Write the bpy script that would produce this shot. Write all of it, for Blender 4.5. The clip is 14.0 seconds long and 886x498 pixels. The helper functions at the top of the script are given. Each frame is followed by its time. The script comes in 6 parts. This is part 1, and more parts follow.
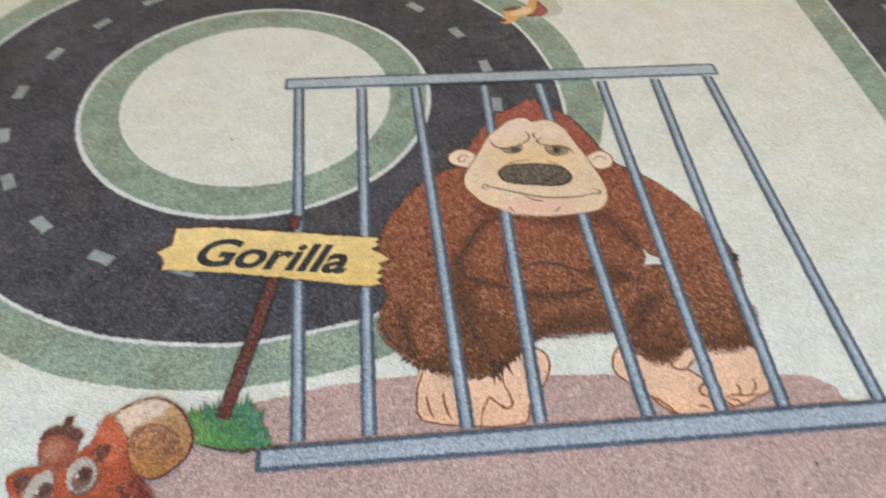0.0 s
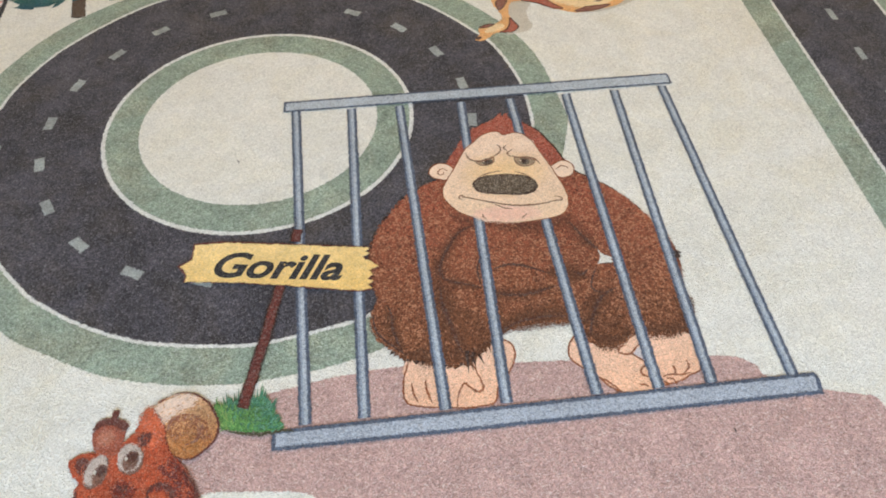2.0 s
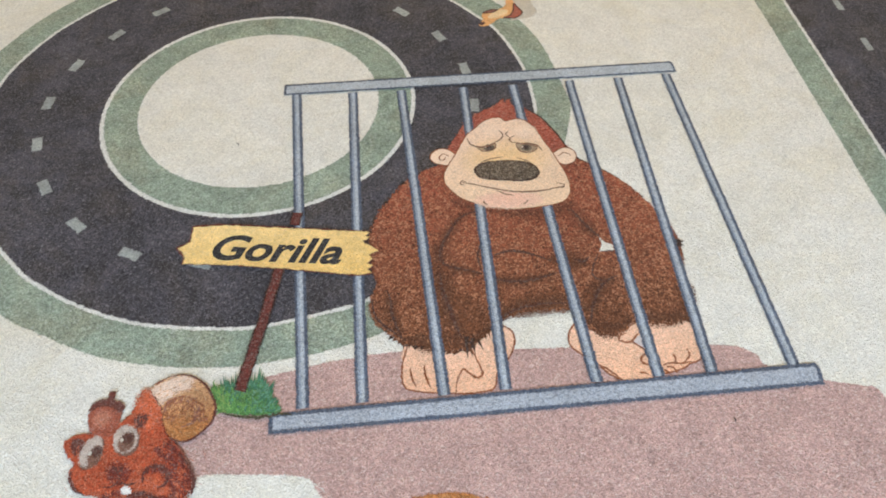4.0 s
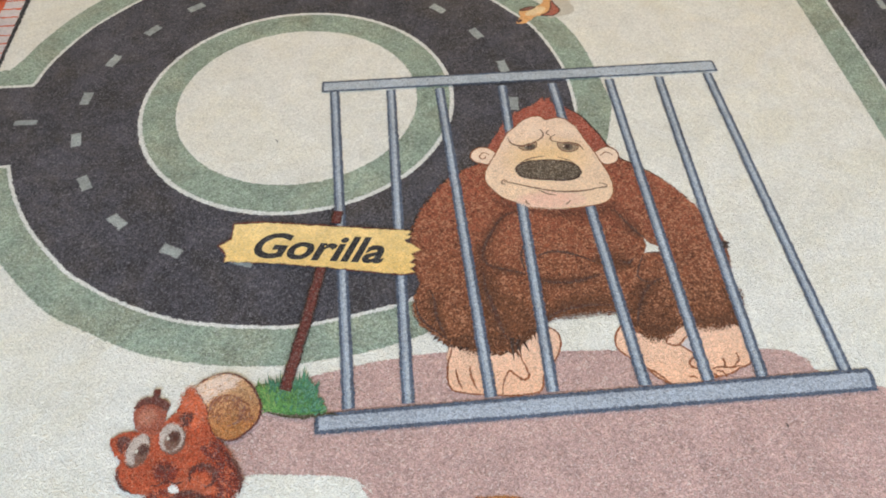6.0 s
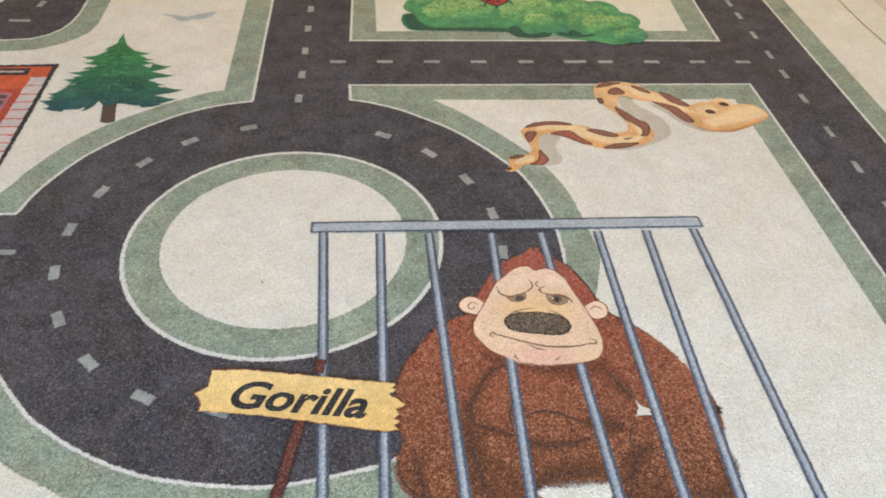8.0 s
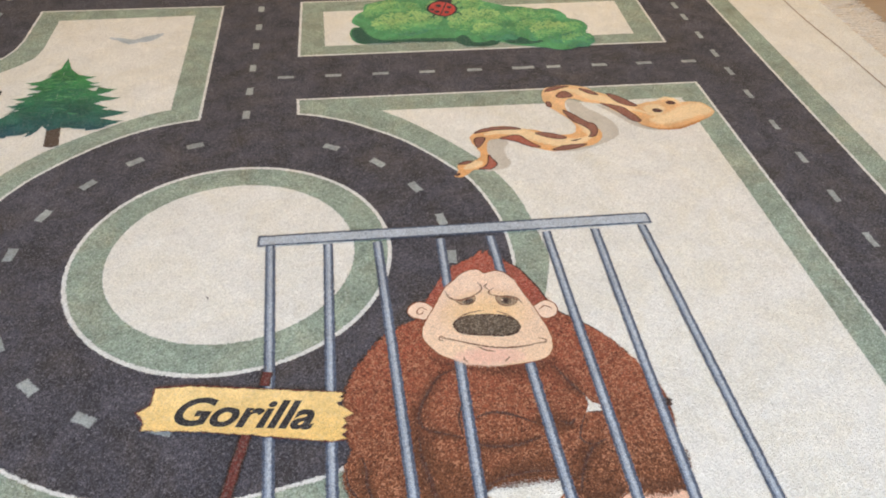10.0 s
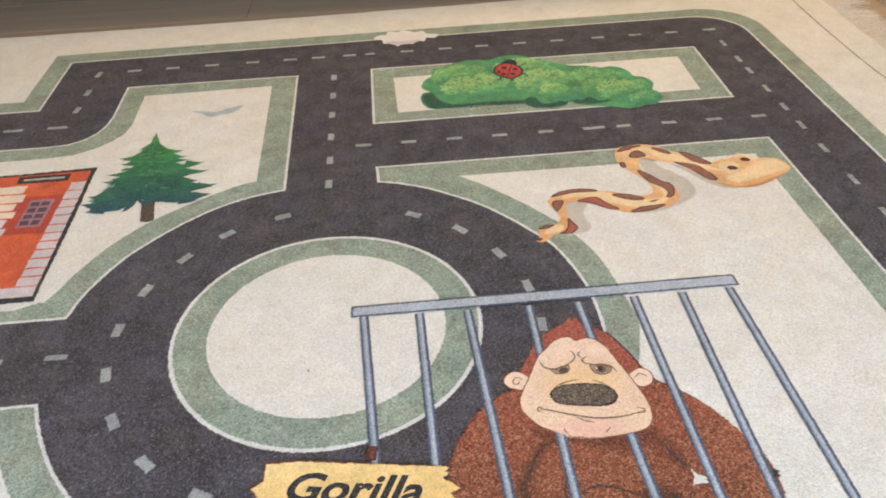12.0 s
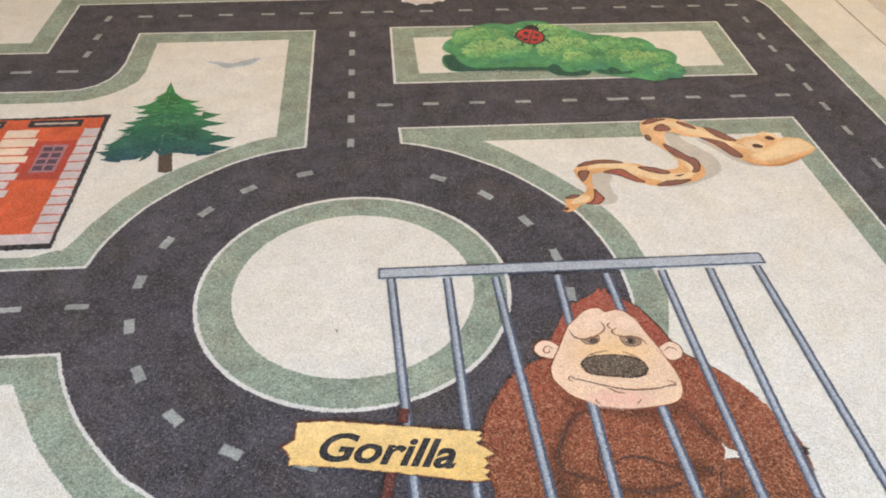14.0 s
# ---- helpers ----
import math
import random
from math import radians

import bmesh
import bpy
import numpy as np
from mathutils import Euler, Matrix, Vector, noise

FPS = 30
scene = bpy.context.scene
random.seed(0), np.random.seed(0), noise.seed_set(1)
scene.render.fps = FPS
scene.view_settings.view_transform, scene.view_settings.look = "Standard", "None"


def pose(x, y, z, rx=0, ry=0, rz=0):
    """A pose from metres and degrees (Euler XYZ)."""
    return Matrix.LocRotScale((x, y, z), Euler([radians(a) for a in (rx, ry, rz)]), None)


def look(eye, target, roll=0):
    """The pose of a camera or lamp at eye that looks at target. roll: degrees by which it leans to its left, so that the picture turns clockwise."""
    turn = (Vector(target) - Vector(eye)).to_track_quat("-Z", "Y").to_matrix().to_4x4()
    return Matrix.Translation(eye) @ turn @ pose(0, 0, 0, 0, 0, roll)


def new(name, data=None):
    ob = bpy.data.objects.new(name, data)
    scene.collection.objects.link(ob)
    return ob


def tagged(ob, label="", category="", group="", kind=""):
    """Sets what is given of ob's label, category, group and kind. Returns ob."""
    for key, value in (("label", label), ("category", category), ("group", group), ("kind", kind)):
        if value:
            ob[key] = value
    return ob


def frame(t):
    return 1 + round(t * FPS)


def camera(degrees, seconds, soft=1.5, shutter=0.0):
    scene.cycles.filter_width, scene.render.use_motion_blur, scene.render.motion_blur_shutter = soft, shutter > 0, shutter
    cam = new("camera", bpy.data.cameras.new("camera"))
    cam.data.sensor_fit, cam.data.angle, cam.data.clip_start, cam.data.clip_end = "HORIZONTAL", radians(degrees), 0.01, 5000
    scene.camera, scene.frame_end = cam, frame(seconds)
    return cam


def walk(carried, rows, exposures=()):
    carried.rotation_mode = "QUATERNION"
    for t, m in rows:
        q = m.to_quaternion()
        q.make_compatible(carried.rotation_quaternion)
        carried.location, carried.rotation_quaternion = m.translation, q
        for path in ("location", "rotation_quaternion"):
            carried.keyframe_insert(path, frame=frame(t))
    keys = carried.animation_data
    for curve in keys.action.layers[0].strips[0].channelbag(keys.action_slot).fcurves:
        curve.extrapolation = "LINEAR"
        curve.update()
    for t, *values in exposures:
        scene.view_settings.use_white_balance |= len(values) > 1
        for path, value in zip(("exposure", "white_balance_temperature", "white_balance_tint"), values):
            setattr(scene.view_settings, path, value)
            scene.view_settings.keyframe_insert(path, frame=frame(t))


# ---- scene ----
cam = camera(61.09, 14.0, soft=1.8, shutter=0.5)
PATH = [
    (0, (0.0538, -0.4002, 0.352), (0.1789, 0.923, -1.1425), 1.15),
    (0.2, (0.0608, -0.4006, 0.3561), (0.1138, 0.9542, -1.1143), -1.05),
    (0.5, (0.0509, -0.4103, 0.387), (0.0978, 0.897, -1.1257), -1.26),
    (0.7, (0.0592, -0.4244, 0.4037), (0.0937, 0.8063, -1.1724), -2.57),
    (1, (0.0639, -0.4308, 0.4299), (0.1292, 0.7998, -1.1454), -1.93),
    (1.5, (0.0671, -0.431, 0.4277), (0.1597, 0.8252, -1.1257), -1.4),
    (2, (0.0699, -0.4322, 0.4244), (0.1684, 0.8341, -1.1204), -1.51),
    (2.5, (0.0705, -0.4327, 0.4228), (0.1758, 0.8277, -1.1264), -1.06),
    (3, (0.071, -0.4328, 0.422), (0.1843, 0.8225, -1.1308), -0.41),
    (5.5, (0.0521, -0.4304, 0.4149), (0.1298, 0.8106, -1.1516), -1.11),
    (6, (0.0456, -0.4262, 0.4165), (0.1195, 0.8168, -1.1485), -1.01),
    (6.5, (0.0452, -0.4254, 0.41), (0.1118, 0.8118, -1.1602), -1.19),
    (7, (0.0442, -0.4242, 0.4065), (0.1328, 0.8213, -1.1558), -0.4),
    (7.2, (0.0518, -0.4196, 0.4042), (0.1549, 0.8503, -1.1374), 0.01),
    (7.5, (0.0483, -0.4066, 0.4174), (0.2082, 0.9654, -1.029), 1.83),
    (7.7, (0.0487, -0.4039, 0.4296), (0.2143, 1.0111, -0.9741), 2.63),
    (8, (0.0379, -0.3973, 0.4264), (0.1904, 1.0611, -0.9336), 3.01),
    (8.2, (0.0405, -0.4006, 0.4221), (0.1871, 1.0618, -0.9343), 2.79),
    (10.3, (0.0654, -0.4048, 0.4168), (0.2743, 1.1015, -0.8822), 1.32),
    (10.5, (0.0557, -0.4002, 0.4287), (0.2578, 1.1242, -0.8501), 1.3),
    (11, (0.0291, -0.3913, 0.4555), (0.188, 1.1868, -0.7628), -0.17),
    (11.5, (0.0312, -0.3978, 0.4527), (0.1516, 1.1859, -0.7627), -2.53),
    (12, (0.0241, -0.3935, 0.4453), (0.1301, 1.1705, -0.7966), -2.29),
    (12.5, (0.0143, -0.385, 0.4454), (0.1229, 1.1677, -0.8105), 0.05),
    (13, (0.0051, -0.39, 0.4448), (0.1187, 1.1494, -0.827), 0.46),
    (13.5, (-0.0168, -0.3853, 0.4401), (0.1199, 1.134, -0.8534), 0.93),
    (14, (-0.0184, -0.3853, 0.4392), (0.1359, 1.1181, -0.8708), 1.54),
]
EXPOSURES = [(0.0, 0.08, 6480, 4.5), (0.5, 0.15, 6620, 8.5), (7.0, 0.14, 6640, 8), (8.0, 0.2, 6540, 10.5), (11.0, 0.30, 6540, 13), (14.0, 0.34, 6530, 13.5)]
walk(cam, [(t, look(eye, target, roll)) for t, eye, target, roll in PATH], EXPOSURES)

# ---- light: added cool lamp behind the camera, added warm lamp over the far side, a pale sky outside ----
world = bpy.data.worlds.new("sky")
scene.world = world
world.use_nodes = True
sky = world.node_tree.nodes.new("ShaderNodeTexSky")
sky.sky_type, sky.sun_disc = "NISHITA", False
sky.sun_elevation, sky.sun_rotation = radians(35), radians(160)
backing = world.node_tree.nodes["Background"]
world.node_tree.links.new(sky.outputs[0], backing.inputs[0])
backing.inputs[1].default_value = 0.1


def area_lamp(name, eye, target, width, height, watts, colour):
    lamp = bpy.data.lights.new(name, "AREA")
    lamp.shape, lamp.size, lamp.size_y, lamp.energy, lamp.color = "RECTANGLE", width, height, watts, colour
    ob = new(name, lamp)
    ob.matrix_world = look(eye, target)
    return tagged(ob, kind="structure")


# unseen lamp added behind the camera for a cool light that falls off northwards
area_lamp("cool_fill_light", (0.15, -1.50, 0.94), (0.15, -0.5, 0.0), 1.7, 1.1, 54, (0.575, 0.735, 0.925))
# no fixture here: unseen lamp added to warm the far side
area_lamp("warm_fill_light", (0.50, 1.35, 1.90), (0.50, 1.35, 0), 0.40, 0.40, 24.5, (1.0, 0.645, 0.225))

# ---- materials ----


def nodes_of(name):
    m = bpy.data.materials.new(name)
    m.use_nodes = True
    return m, m.node_tree, m.node_tree.nodes["Principled BSDF"]


def link(tree, a, b):
    tree.links.new(a, b)


def node(tree, kind, **inputs):
    n = tree.nodes.new(kind)
    for key, value in inputs.items():
        n.inputs[key.replace("_", " ")].default_value = value
    return n


def mixed(tree, a, b, factor, mode="MIX"):
    n = tree.nodes.new("ShaderNodeMix")
    n.data_type, n.blend_type = "RGBA", mode
    for socket, value in ((n.inputs[0], factor), (n.inputs[6], a), (n.inputs[7], b)):
        if isinstance(value, bpy.types.NodeSocket):
            link(tree, value, socket)
        elif isinstance(value, (int, float)):
            socket.default_value = value
        else:
            socket.default_value = (*value, 1)
    return n.outputs[2]


def ramp(tree, source, low, high, a=0.0, b=1.0):
    n = tree.nodes.new("ShaderNodeMapRange")
    n.inputs[1].default_value, n.inputs[2].default_value = low, high
    n.inputs[3].default_value, n.inputs[4].default_value = a, b
    link(tree, source, n.inputs[0])
    return n.outputs[0]


def noise_of(tree, place, scale, detail=2.0, rough=0.5, twist=0.0):
    n = node(tree, "ShaderNodeTexNoise", Scale=scale, Detail=detail, Roughness=rough, Distortion=twist)
    link(tree, place, n.inputs["Vector"])
    return n.outputs[0]


def pile(name, low, high=None, span=None, axis=1, blotch=0.16, glint_fleck=0.14, glint_colour=(0.62, 0.60, 0.58), grain=0.34, smudge=None, spread=(0.54, 0.62), tuft=640):
    """Printed short pile: dye colour (two colours across a span of the print), cloudy dye, single fibres, painted fibre
    glints, soft relief.
    """
    m, tree, shader = nodes_of(name)
    place = tree.nodes.new("ShaderNodeNewGeometry").outputs["Position"]
    colour = None
    if high:
        parts = tree.nodes.new("ShaderNodeSeparateXYZ")
        link(tree, place, parts.inputs[0])
        drift = noise_of(tree, place, 45, 3)
        shift = tree.nodes.new("ShaderNodeMath")
        shift.operation = "MULTIPLY_ADD"
        link(tree, drift, shift.inputs[0])
        shift.inputs[1].default_value = 0.35 * (span[1] - span[0])
        link(tree, parts.outputs[axis], shift.inputs[2])
        half = 0.175 * (span[1] - span[0])
        colour = mixed(tree, low, high, ramp(tree, shift.outputs[0], span[0] + half, span[1] + half))
    else:
        colour = mixed(tree, low, low, 0.0)
    if smudge:
        stain = ramp(tree, noise_of(tree, place, 16, 6, 0.7, 0.8), 0.45, 0.68)
        colour = mixed(tree, colour, smudge, stain)
    cloud = ramp(tree, noise_of(tree, place, 38, 4, 0.6, 0.6), 0.3, 0.7, 1 - blotch, 1 + blotch)
    broad = ramp(tree, noise_of(tree, place, 11, 5, 0.65), 0.3, 0.7, 1 - 0.6 * blotch, 1 + 0.6 * blotch)
    both = tree.nodes.new("ShaderNodeMath")
    both.operation = "MULTIPLY"
    link(tree, cloud, both.inputs[0])
    link(tree, broad, both.inputs[1])
    cloud = both.outputs[0]
    fibre_noise = noise_of(tree, place, 600, 2, 0.65, 1.3)
    fibre = ramp(tree, fibre_noise, 0.36, 0.64, 1 - grain, 1 + grain)
    product = tree.nodes.new("ShaderNodeMath")
    product.operation = "MULTIPLY"
    link(tree, cloud, product.inputs[0])
    link(tree, fibre, product.inputs[1])
    grey = tree.nodes.new("ShaderNodeCombineColor")
    for k in range(3):
        link(tree, product.outputs[0], grey.inputs[k])
    colour = mixed(tree, colour, grey.outputs[0], 1.0, "MULTIPLY")
    # pale fibres and their glints, painted into the colour as flecks
    if glint_fleck:
        spots = ramp(tree, noise_of(tree, place, tuft, 1, 0.5, 1.6), *spread, 0.0, glint_fleck)
        colour = mixed(tree, colour, glint_colour, spots)
    link(tree, colour, shader.inputs["Base Color"])
    rim = tree.nodes.new("ShaderNodeAttribute")
    rim.attribute_name = "fade"
    thin = tree.nodes.new("ShaderNodeMath")
    thin.operation = "MULTIPLY_ADD"
    link(tree, ramp(tree, noise_of(tree, place, 1300, 2, 0.6), 0.34, 0.66), thin.inputs[0])
    thin.inputs[1].default_value = 0.98
    link(tree, rim.outputs["Fac"], thin.inputs[2])
    dyed = tree.nodes.new("ShaderNodeMath")
    dyed.operation = "LESS_THAN"
    dyed.inputs[1].default_value = 0.99
    link(tree, thin.outputs[0], dyed.inputs[0])
    link(tree, dyed.outputs[0], shader.inputs["Alpha"])
    shader.inputs["Roughness"].default_value = 0.92
    shader.inputs["Specular IOR Level"].default_value = 0.12
    shader.inputs["Sheen Weight"].default_value = 0.05
    shader.inputs["Sheen Roughness"].default_value = 0.6
    bump = node(tree, "ShaderNodeBump", Strength=0.95, Distance=0.0018)
    link(tree, fibre_noise, bump.inputs["Height"])
    link(tree, bump.outputs[0], shader.inputs["Normal"])
    return m


def plain(name, colour, roughness=0.6, metal=0.0, scale=40, amount=0.1, relief=0.0006):
    m, tree, shader = nodes_of(name)
    place = tree.nodes.new("ShaderNodeNewGeometry").outputs["Position"]
    n = noise_of(tree, place, scale, 5, 0.6)
    k = ramp(tree, n, 0.3, 0.7, 1 - amount, 1 + amount)
    grey = tree.nodes.new("ShaderNodeCombineColor")
    for i in range(3):
        link(tree, k, grey.inputs[i])
    link(tree, mixed(tree, colour, grey.outputs[0], 1.0, "MULTIPLY"), shader.inputs["Base Color"])
    shader.inputs["Roughness"].default_value, shader.inputs["Metallic"].default_value = roughness, metal
    bump = node(tree, "ShaderNodeBump", Strength=0.3, Distance=relief)
    link(tree, n, bump.inputs["Height"])
    link(tree, bump.outputs[0], shader.inputs["Normal"])
    return m


def wood_floor(name):
    m, tree, shader = nodes_of(name)
    place = tree.nodes.new("ShaderNodeNewGeometry").outputs["Position"]
    stretch = tree.nodes.new("ShaderNodeMapping")
    stretch.inputs["Scale"].default_value = (3, 60, 60)
    link(tree, place, stretch.inputs["Vector"])
    grain = noise_of(tree, stretch.outputs[0], 1.0, 6, 0.65)
    tint = tree.nodes.new("ShaderNodeObjectInfo").outputs["Random"]
    colour = mixed(tree, (0.31, 0.235, 0.165), (0.39, 0.30, 0.215), ramp(tree, grain, 0.3, 0.7))
    colour = mixed(tree, colour, (0.24, 0.185, 0.14), ramp(tree, tint, 0, 1, 0, 0.35))
    link(tree, colour, shader.inputs["Base Color"])
    shader.inputs["Roughness"].default_value = 0.52
    shader.inputs["Specular IOR Level"].default_value = 0.3
    bump = node(tree, "ShaderNodeBump", Strength=0.2, Distance=0.0004)
    link(tree, grain, bump.inputs["Height"])
    link(tree, bump.outputs[0], shader.inputs["Normal"])
    return m


CREAM = pile("cream_pile", (0.70, 0.69, 0.645), blotch=0.06, grain=0.16, glint_fleck=0.5, glint_colour=(0.84, 0.83, 0.80), spread=(0.62, 0.72), tuft=470, smudge=(0.68, 0.655, 0.57))
LINE = pile("white_line_pile", (0.67, 0.67, 0.65), blotch=0.06, grain=0.2)
ROAD = pile("charcoal_pile", (0.058, 0.054, 0.065), smudge=(0.058, 0.049, 0.046), blotch=0.37, glint_fleck=0.62, glint_colour=(0.25, 0.24, 0.26), spread=(0.57, 0.68), grain=0.55)
VERGE = pile("sage_pile", (0.25, 0.312, 0.25), smudge=(0.28, 0.305, 0.23), blotch=0.22, glint_fleck=0.55, glint_colour=(0.50, 0.55, 0.50), spread=(0.57, 0.67), tuft=500, grain=0.44)
DASH = pile("pale_sage_pile", (0.31, 0.335, 0.33), blotch=0.25, grain=0.25)
PINK = pile("dusty_pink_pile", (0.46, 0.30, 0.275), blotch=0.10, glint_fleck=0.55, glint_colour=(0.74, 0.62, 0.57), spread=(0.57, 0.68), grain=0.34, tuft=560)
FUR = pile("brown_fur_print", (0.160, 0.059, 0.027), (0.28, 0.072, 0.041), (-0.16, 0.0), glint_fleck=0.85, glint_colour=(0.50, 0.235, 0.135), grain=0.65, tuft=460)
FUR_SOFT = pile("brown_shade_print", (0.128, 0.048, 0.022), (0.22, 0.057, 0.034), (-0.14, 0.01), glint_fleck=0.45, glint_colour=(0.32, 0.15, 0.085), grain=0.55)
FUR_MID = pile("brown_crease_print", (0.10, 0.039, 0.019), (0.165, 0.044, 0.026), (-0.14, 0.01), glint_fleck=0.4, glint_colour=(0.3, 0.16, 0.1), grain=0.55)
FUR_DARK = pile("dark_brown_print", (0.042, 0.018, 0.011), grain=0.35)
FUR_LINE = pile("umber_fur_print", (0.080, 0.032, 0.020), grain=0.35)
FUR_TIP = pile("fur_tip_print", (0.38, 0.165, 0.09), blotch=0.25, grain=0.3)
HAIR_TIP = pile("russet_tip_print", (0.46, 0.16, 0.10), blotch=0.2, grain=0.3)
NOSE_TIP = pile("nose_tip_print", (0.24, 0.19, 0.145), blotch=0.2, grain=0.3)
BLUSH_TAN = [pile("blush_tan_print", (0.81, 0.545 - 0.02 * k, 0.41 - 0.012 * k), blotch=0.05, grain=0.14) for k in range(3)]
HAIR = pile("russet_print", (0.31, 0.072, 0.045), glint_fleck=0.6, glint_colour=(0.56, 0.27, 0.20), grain=0.45)
TAN = pile("tan_print", (0.80, 0.575, 0.395), (0.81, 0.60, 0.455), (-0.06, 0.03), blotch=0.07, grain=0.18)
TAN_LIGHT = pile("light_tan_print", (0.84, 0.63, 0.48), blotch=0.05, grain=0.12)
TAN_WARM = [pile("warm_tan_print", (0.80, 0.575 - 0.008 * k, 0.385 - 0.028 * k), blotch=0.05, grain=0.14) for k in range(4)]
SKIN = pile("peach_print", (0.80, 0.47, 0.31), (0.82, 0.54, 0.40), (-0.21, -0.16), blotch=0.08, grain=0.22)
SKIN_LINE = pile("sienna_line_print", (0.28, 0.09, 0.035), grain=0.3)
FACE_LINE = pile("umber_line_print", (0.20, 0.10, 0.06), grain=0.35)
INK = pile("black_print", (0.022, 0.020, 0.022), grain=0.4)
OLIVE = pile("olive_tan_print", (0.36, 0.26, 0.17), grain=0.3)
GREY_INK = pile("umber_grey_print", (0.090, 0.066, 0.045), glint_fleck=0.7, glint_colour=(0.32, 0.26, 0.20), grain=0.4)
RAIL = pile("rail_grey_print", (0.335, 0.37, 0.435), blotch=0.12, glint_fleck=0.4, glint_colour=(0.55, 0.58, 0.62), grain=0.36)
STEEL = pile("steel_blue_print", (0.255, 0.30, 0.375), blotch=0.12, grain=0.22)
STEEL_LIGHT = pile("light_steel_print", (0.38, 0.425, 0.48), blotch=0.12, glint_fleck=0.35, glint_colour=(0.60, 0.63, 0.66), grain=0.32)
STEEL_DARK = pile("slate_line_print", (0.075, 0.095, 0.14), grain=0.35)
SIGN = pile("straw_yellow_print", (0.80, 0.54, 0.19), (0.84, 0.62, 0.28), (-0.11, -0.06), blotch=0.12, grain=0.16)
POST = pile("maroon_print", (0.125, 0.030, 0.022), grain=0.4)
GRASS = pile("grass_green_print", (0.085, 0.22, 0.065), blotch=0.25, grain=0.35, glint_fleck=0.05)
GRASS_TEAL = pile("teal_green_print", (0.075, 0.22, 0.135), blotch=0.25, grain=0.35, glint_fleck=0.05)
GRASS_LIGHT = pile("light_grass_print", (0.15, 0.33, 0.09), blotch=0.2, grain=0.3, glint_fleck=0.05)
GRASS_LIME = pile("lime_grass_print", (0.23, 0.37, 0.11), blotch=0.2, grain=0.3, glint_fleck=0.05)
GRASS_PALE = pile("pale_teal_print", (0.15, 0.31, 0.21), blotch=0.2, grain=0.3, glint_fleck=0.05)
GRASS_DARK = pile("moss_line_print", (0.07, 0.06, 0.03), grain=0.3)
RED_FUR = pile("red_fur_print", (0.36, 0.065, 0.026), blotch=0.25, glint_fleck=0.4, glint_colour=(0.6, 0.25, 0.16), grain=0.45)
IRIS = pile("brown_iris_print", (0.17, 0.085, 0.06), blotch=0.2, grain=0.3)
RED_DARK = pile("dark_red_print", (0.15, 0.026, 0.016), grain=0.35)
RED_TIP = pile("red_tip_print", (0.50, 0.16, 0.085), blotch=0.2, grain=0.3)
RED_BRIGHT = pile("bright_red_print", (0.47, 0.105, 0.045), blotch=0.2, grain=0.3)
OCHRE = pile("ochre_print", (0.46, 0.185, 0.062), (0.60, 0.36, 0.20), (-0.22, -0.19), blotch=0.25, glint_fleck=0.35, glint_colour=(0.62, 0.40, 0.20), grain=0.4)
OCHRE_DARK = pile("dark_ochre_print", (0.27, 0.098, 0.042), grain=0.3)
BLUSH = pile("blush_white_print", (0.72, 0.55, 0.45), blotch=0.1, grain=0.15)
EYE_WHITE = pile("grey_white_print", (0.48, 0.40, 0.355), blotch=0.1, grain=0.2)
WHITE = pile("soft_white_print", (0.72, 0.71, 0.70), blotch=0.05, grain=0.1)
ACORN = pile("acorn_print", (0.30, 0.08, 0.045), grain=0.3)
ACORN_LIGHT = pile("light_acorn_print", (0.44, 0.17, 0.11), grain=0.3)
ACORN_CAP = pile("acorn_cap_print", (0.12, 0.035, 0.025), grain=0.3)
PINE = pile("pine_print", (0.010, 0.066, 0.088), (0.036, 0.22, 0.058), (0.27, 0.39), blotch=0.3, grain=0.25)
PINE_DARK = pile("deep_pine_print", (0.009, 0.055, 0.085), (0.024, 0.17, 0.060), (0.26, 0.38), blotch=0.3, grain=0.25)
PINE_LIGHT = pile("light_pine_print", (0.045, 0.19, 0.115), (0.10, 0.34, 0.10), (0.28, 0.40), blotch=0.3, grain=0.25)
TRUNK = pile("trunk_print", (0.085, 0.055, 0.035), grain=0.3)
LEAF_DEEP = pile("deep_leaf_print", (0.016, 0.080, 0.046), grain=0.25)
LEAF = pile("leaf_print", (0.072, 0.275, 0.11), blotch=0.3, grain=0.22)
LEAF_LIGHT = pile("light_leaf_print", (0.175, 0.41, 0.145), blotch=0.25, grain=0.2)
LEAF_PALE = pile("pale_leaf_print", (0.30, 0.50, 0.18), blotch=0.2, grain=0.2)
LEAF_TEAL = pile("teal_leaf_print", (0.054, 0.225, 0.13), blotch=0.3, grain=0.22)
RED_SPOT = pile("scarlet_print", (0.46, 0.048, 0.036), grain=0.25)
ORANGE = pile("orange_print", (0.72, 0.38, 0.15), (0.78, 0.51, 0.27), (0.20, 0.33), blotch=0.15, grain=0.18)
ORANGE_PALE = pile("pale_orange_print", (0.80, 0.60, 0.35), blotch=0.1, grain=0.15)
PATCH = pile("reddish_brown_print", (0.26, 0.105, 0.070), grain=0.25)
PATCH_WARM = pile("warm_red_patch_print", (0.36, 0.10, 0.06), grain=0.25)
ORANGE_DEEP = pile("deep_orange_print", (0.55, 0.24, 0.07), blotch=0.15, grain=0.2)
PATCH_DARK = pile("dark_patch_print", (0.085, 0.032, 0.022), grain=0.25)
DUSK = pile("warm_grey_print", (0.53, 0.49, 0.42), blotch=0.08, grain=0.14)
WALL_RED = pile("orange_red_print", (0.62, 0.105, 0.030), smudge=(0.50, 0.075, 0.025), blotch=0.2, grain=0.2)
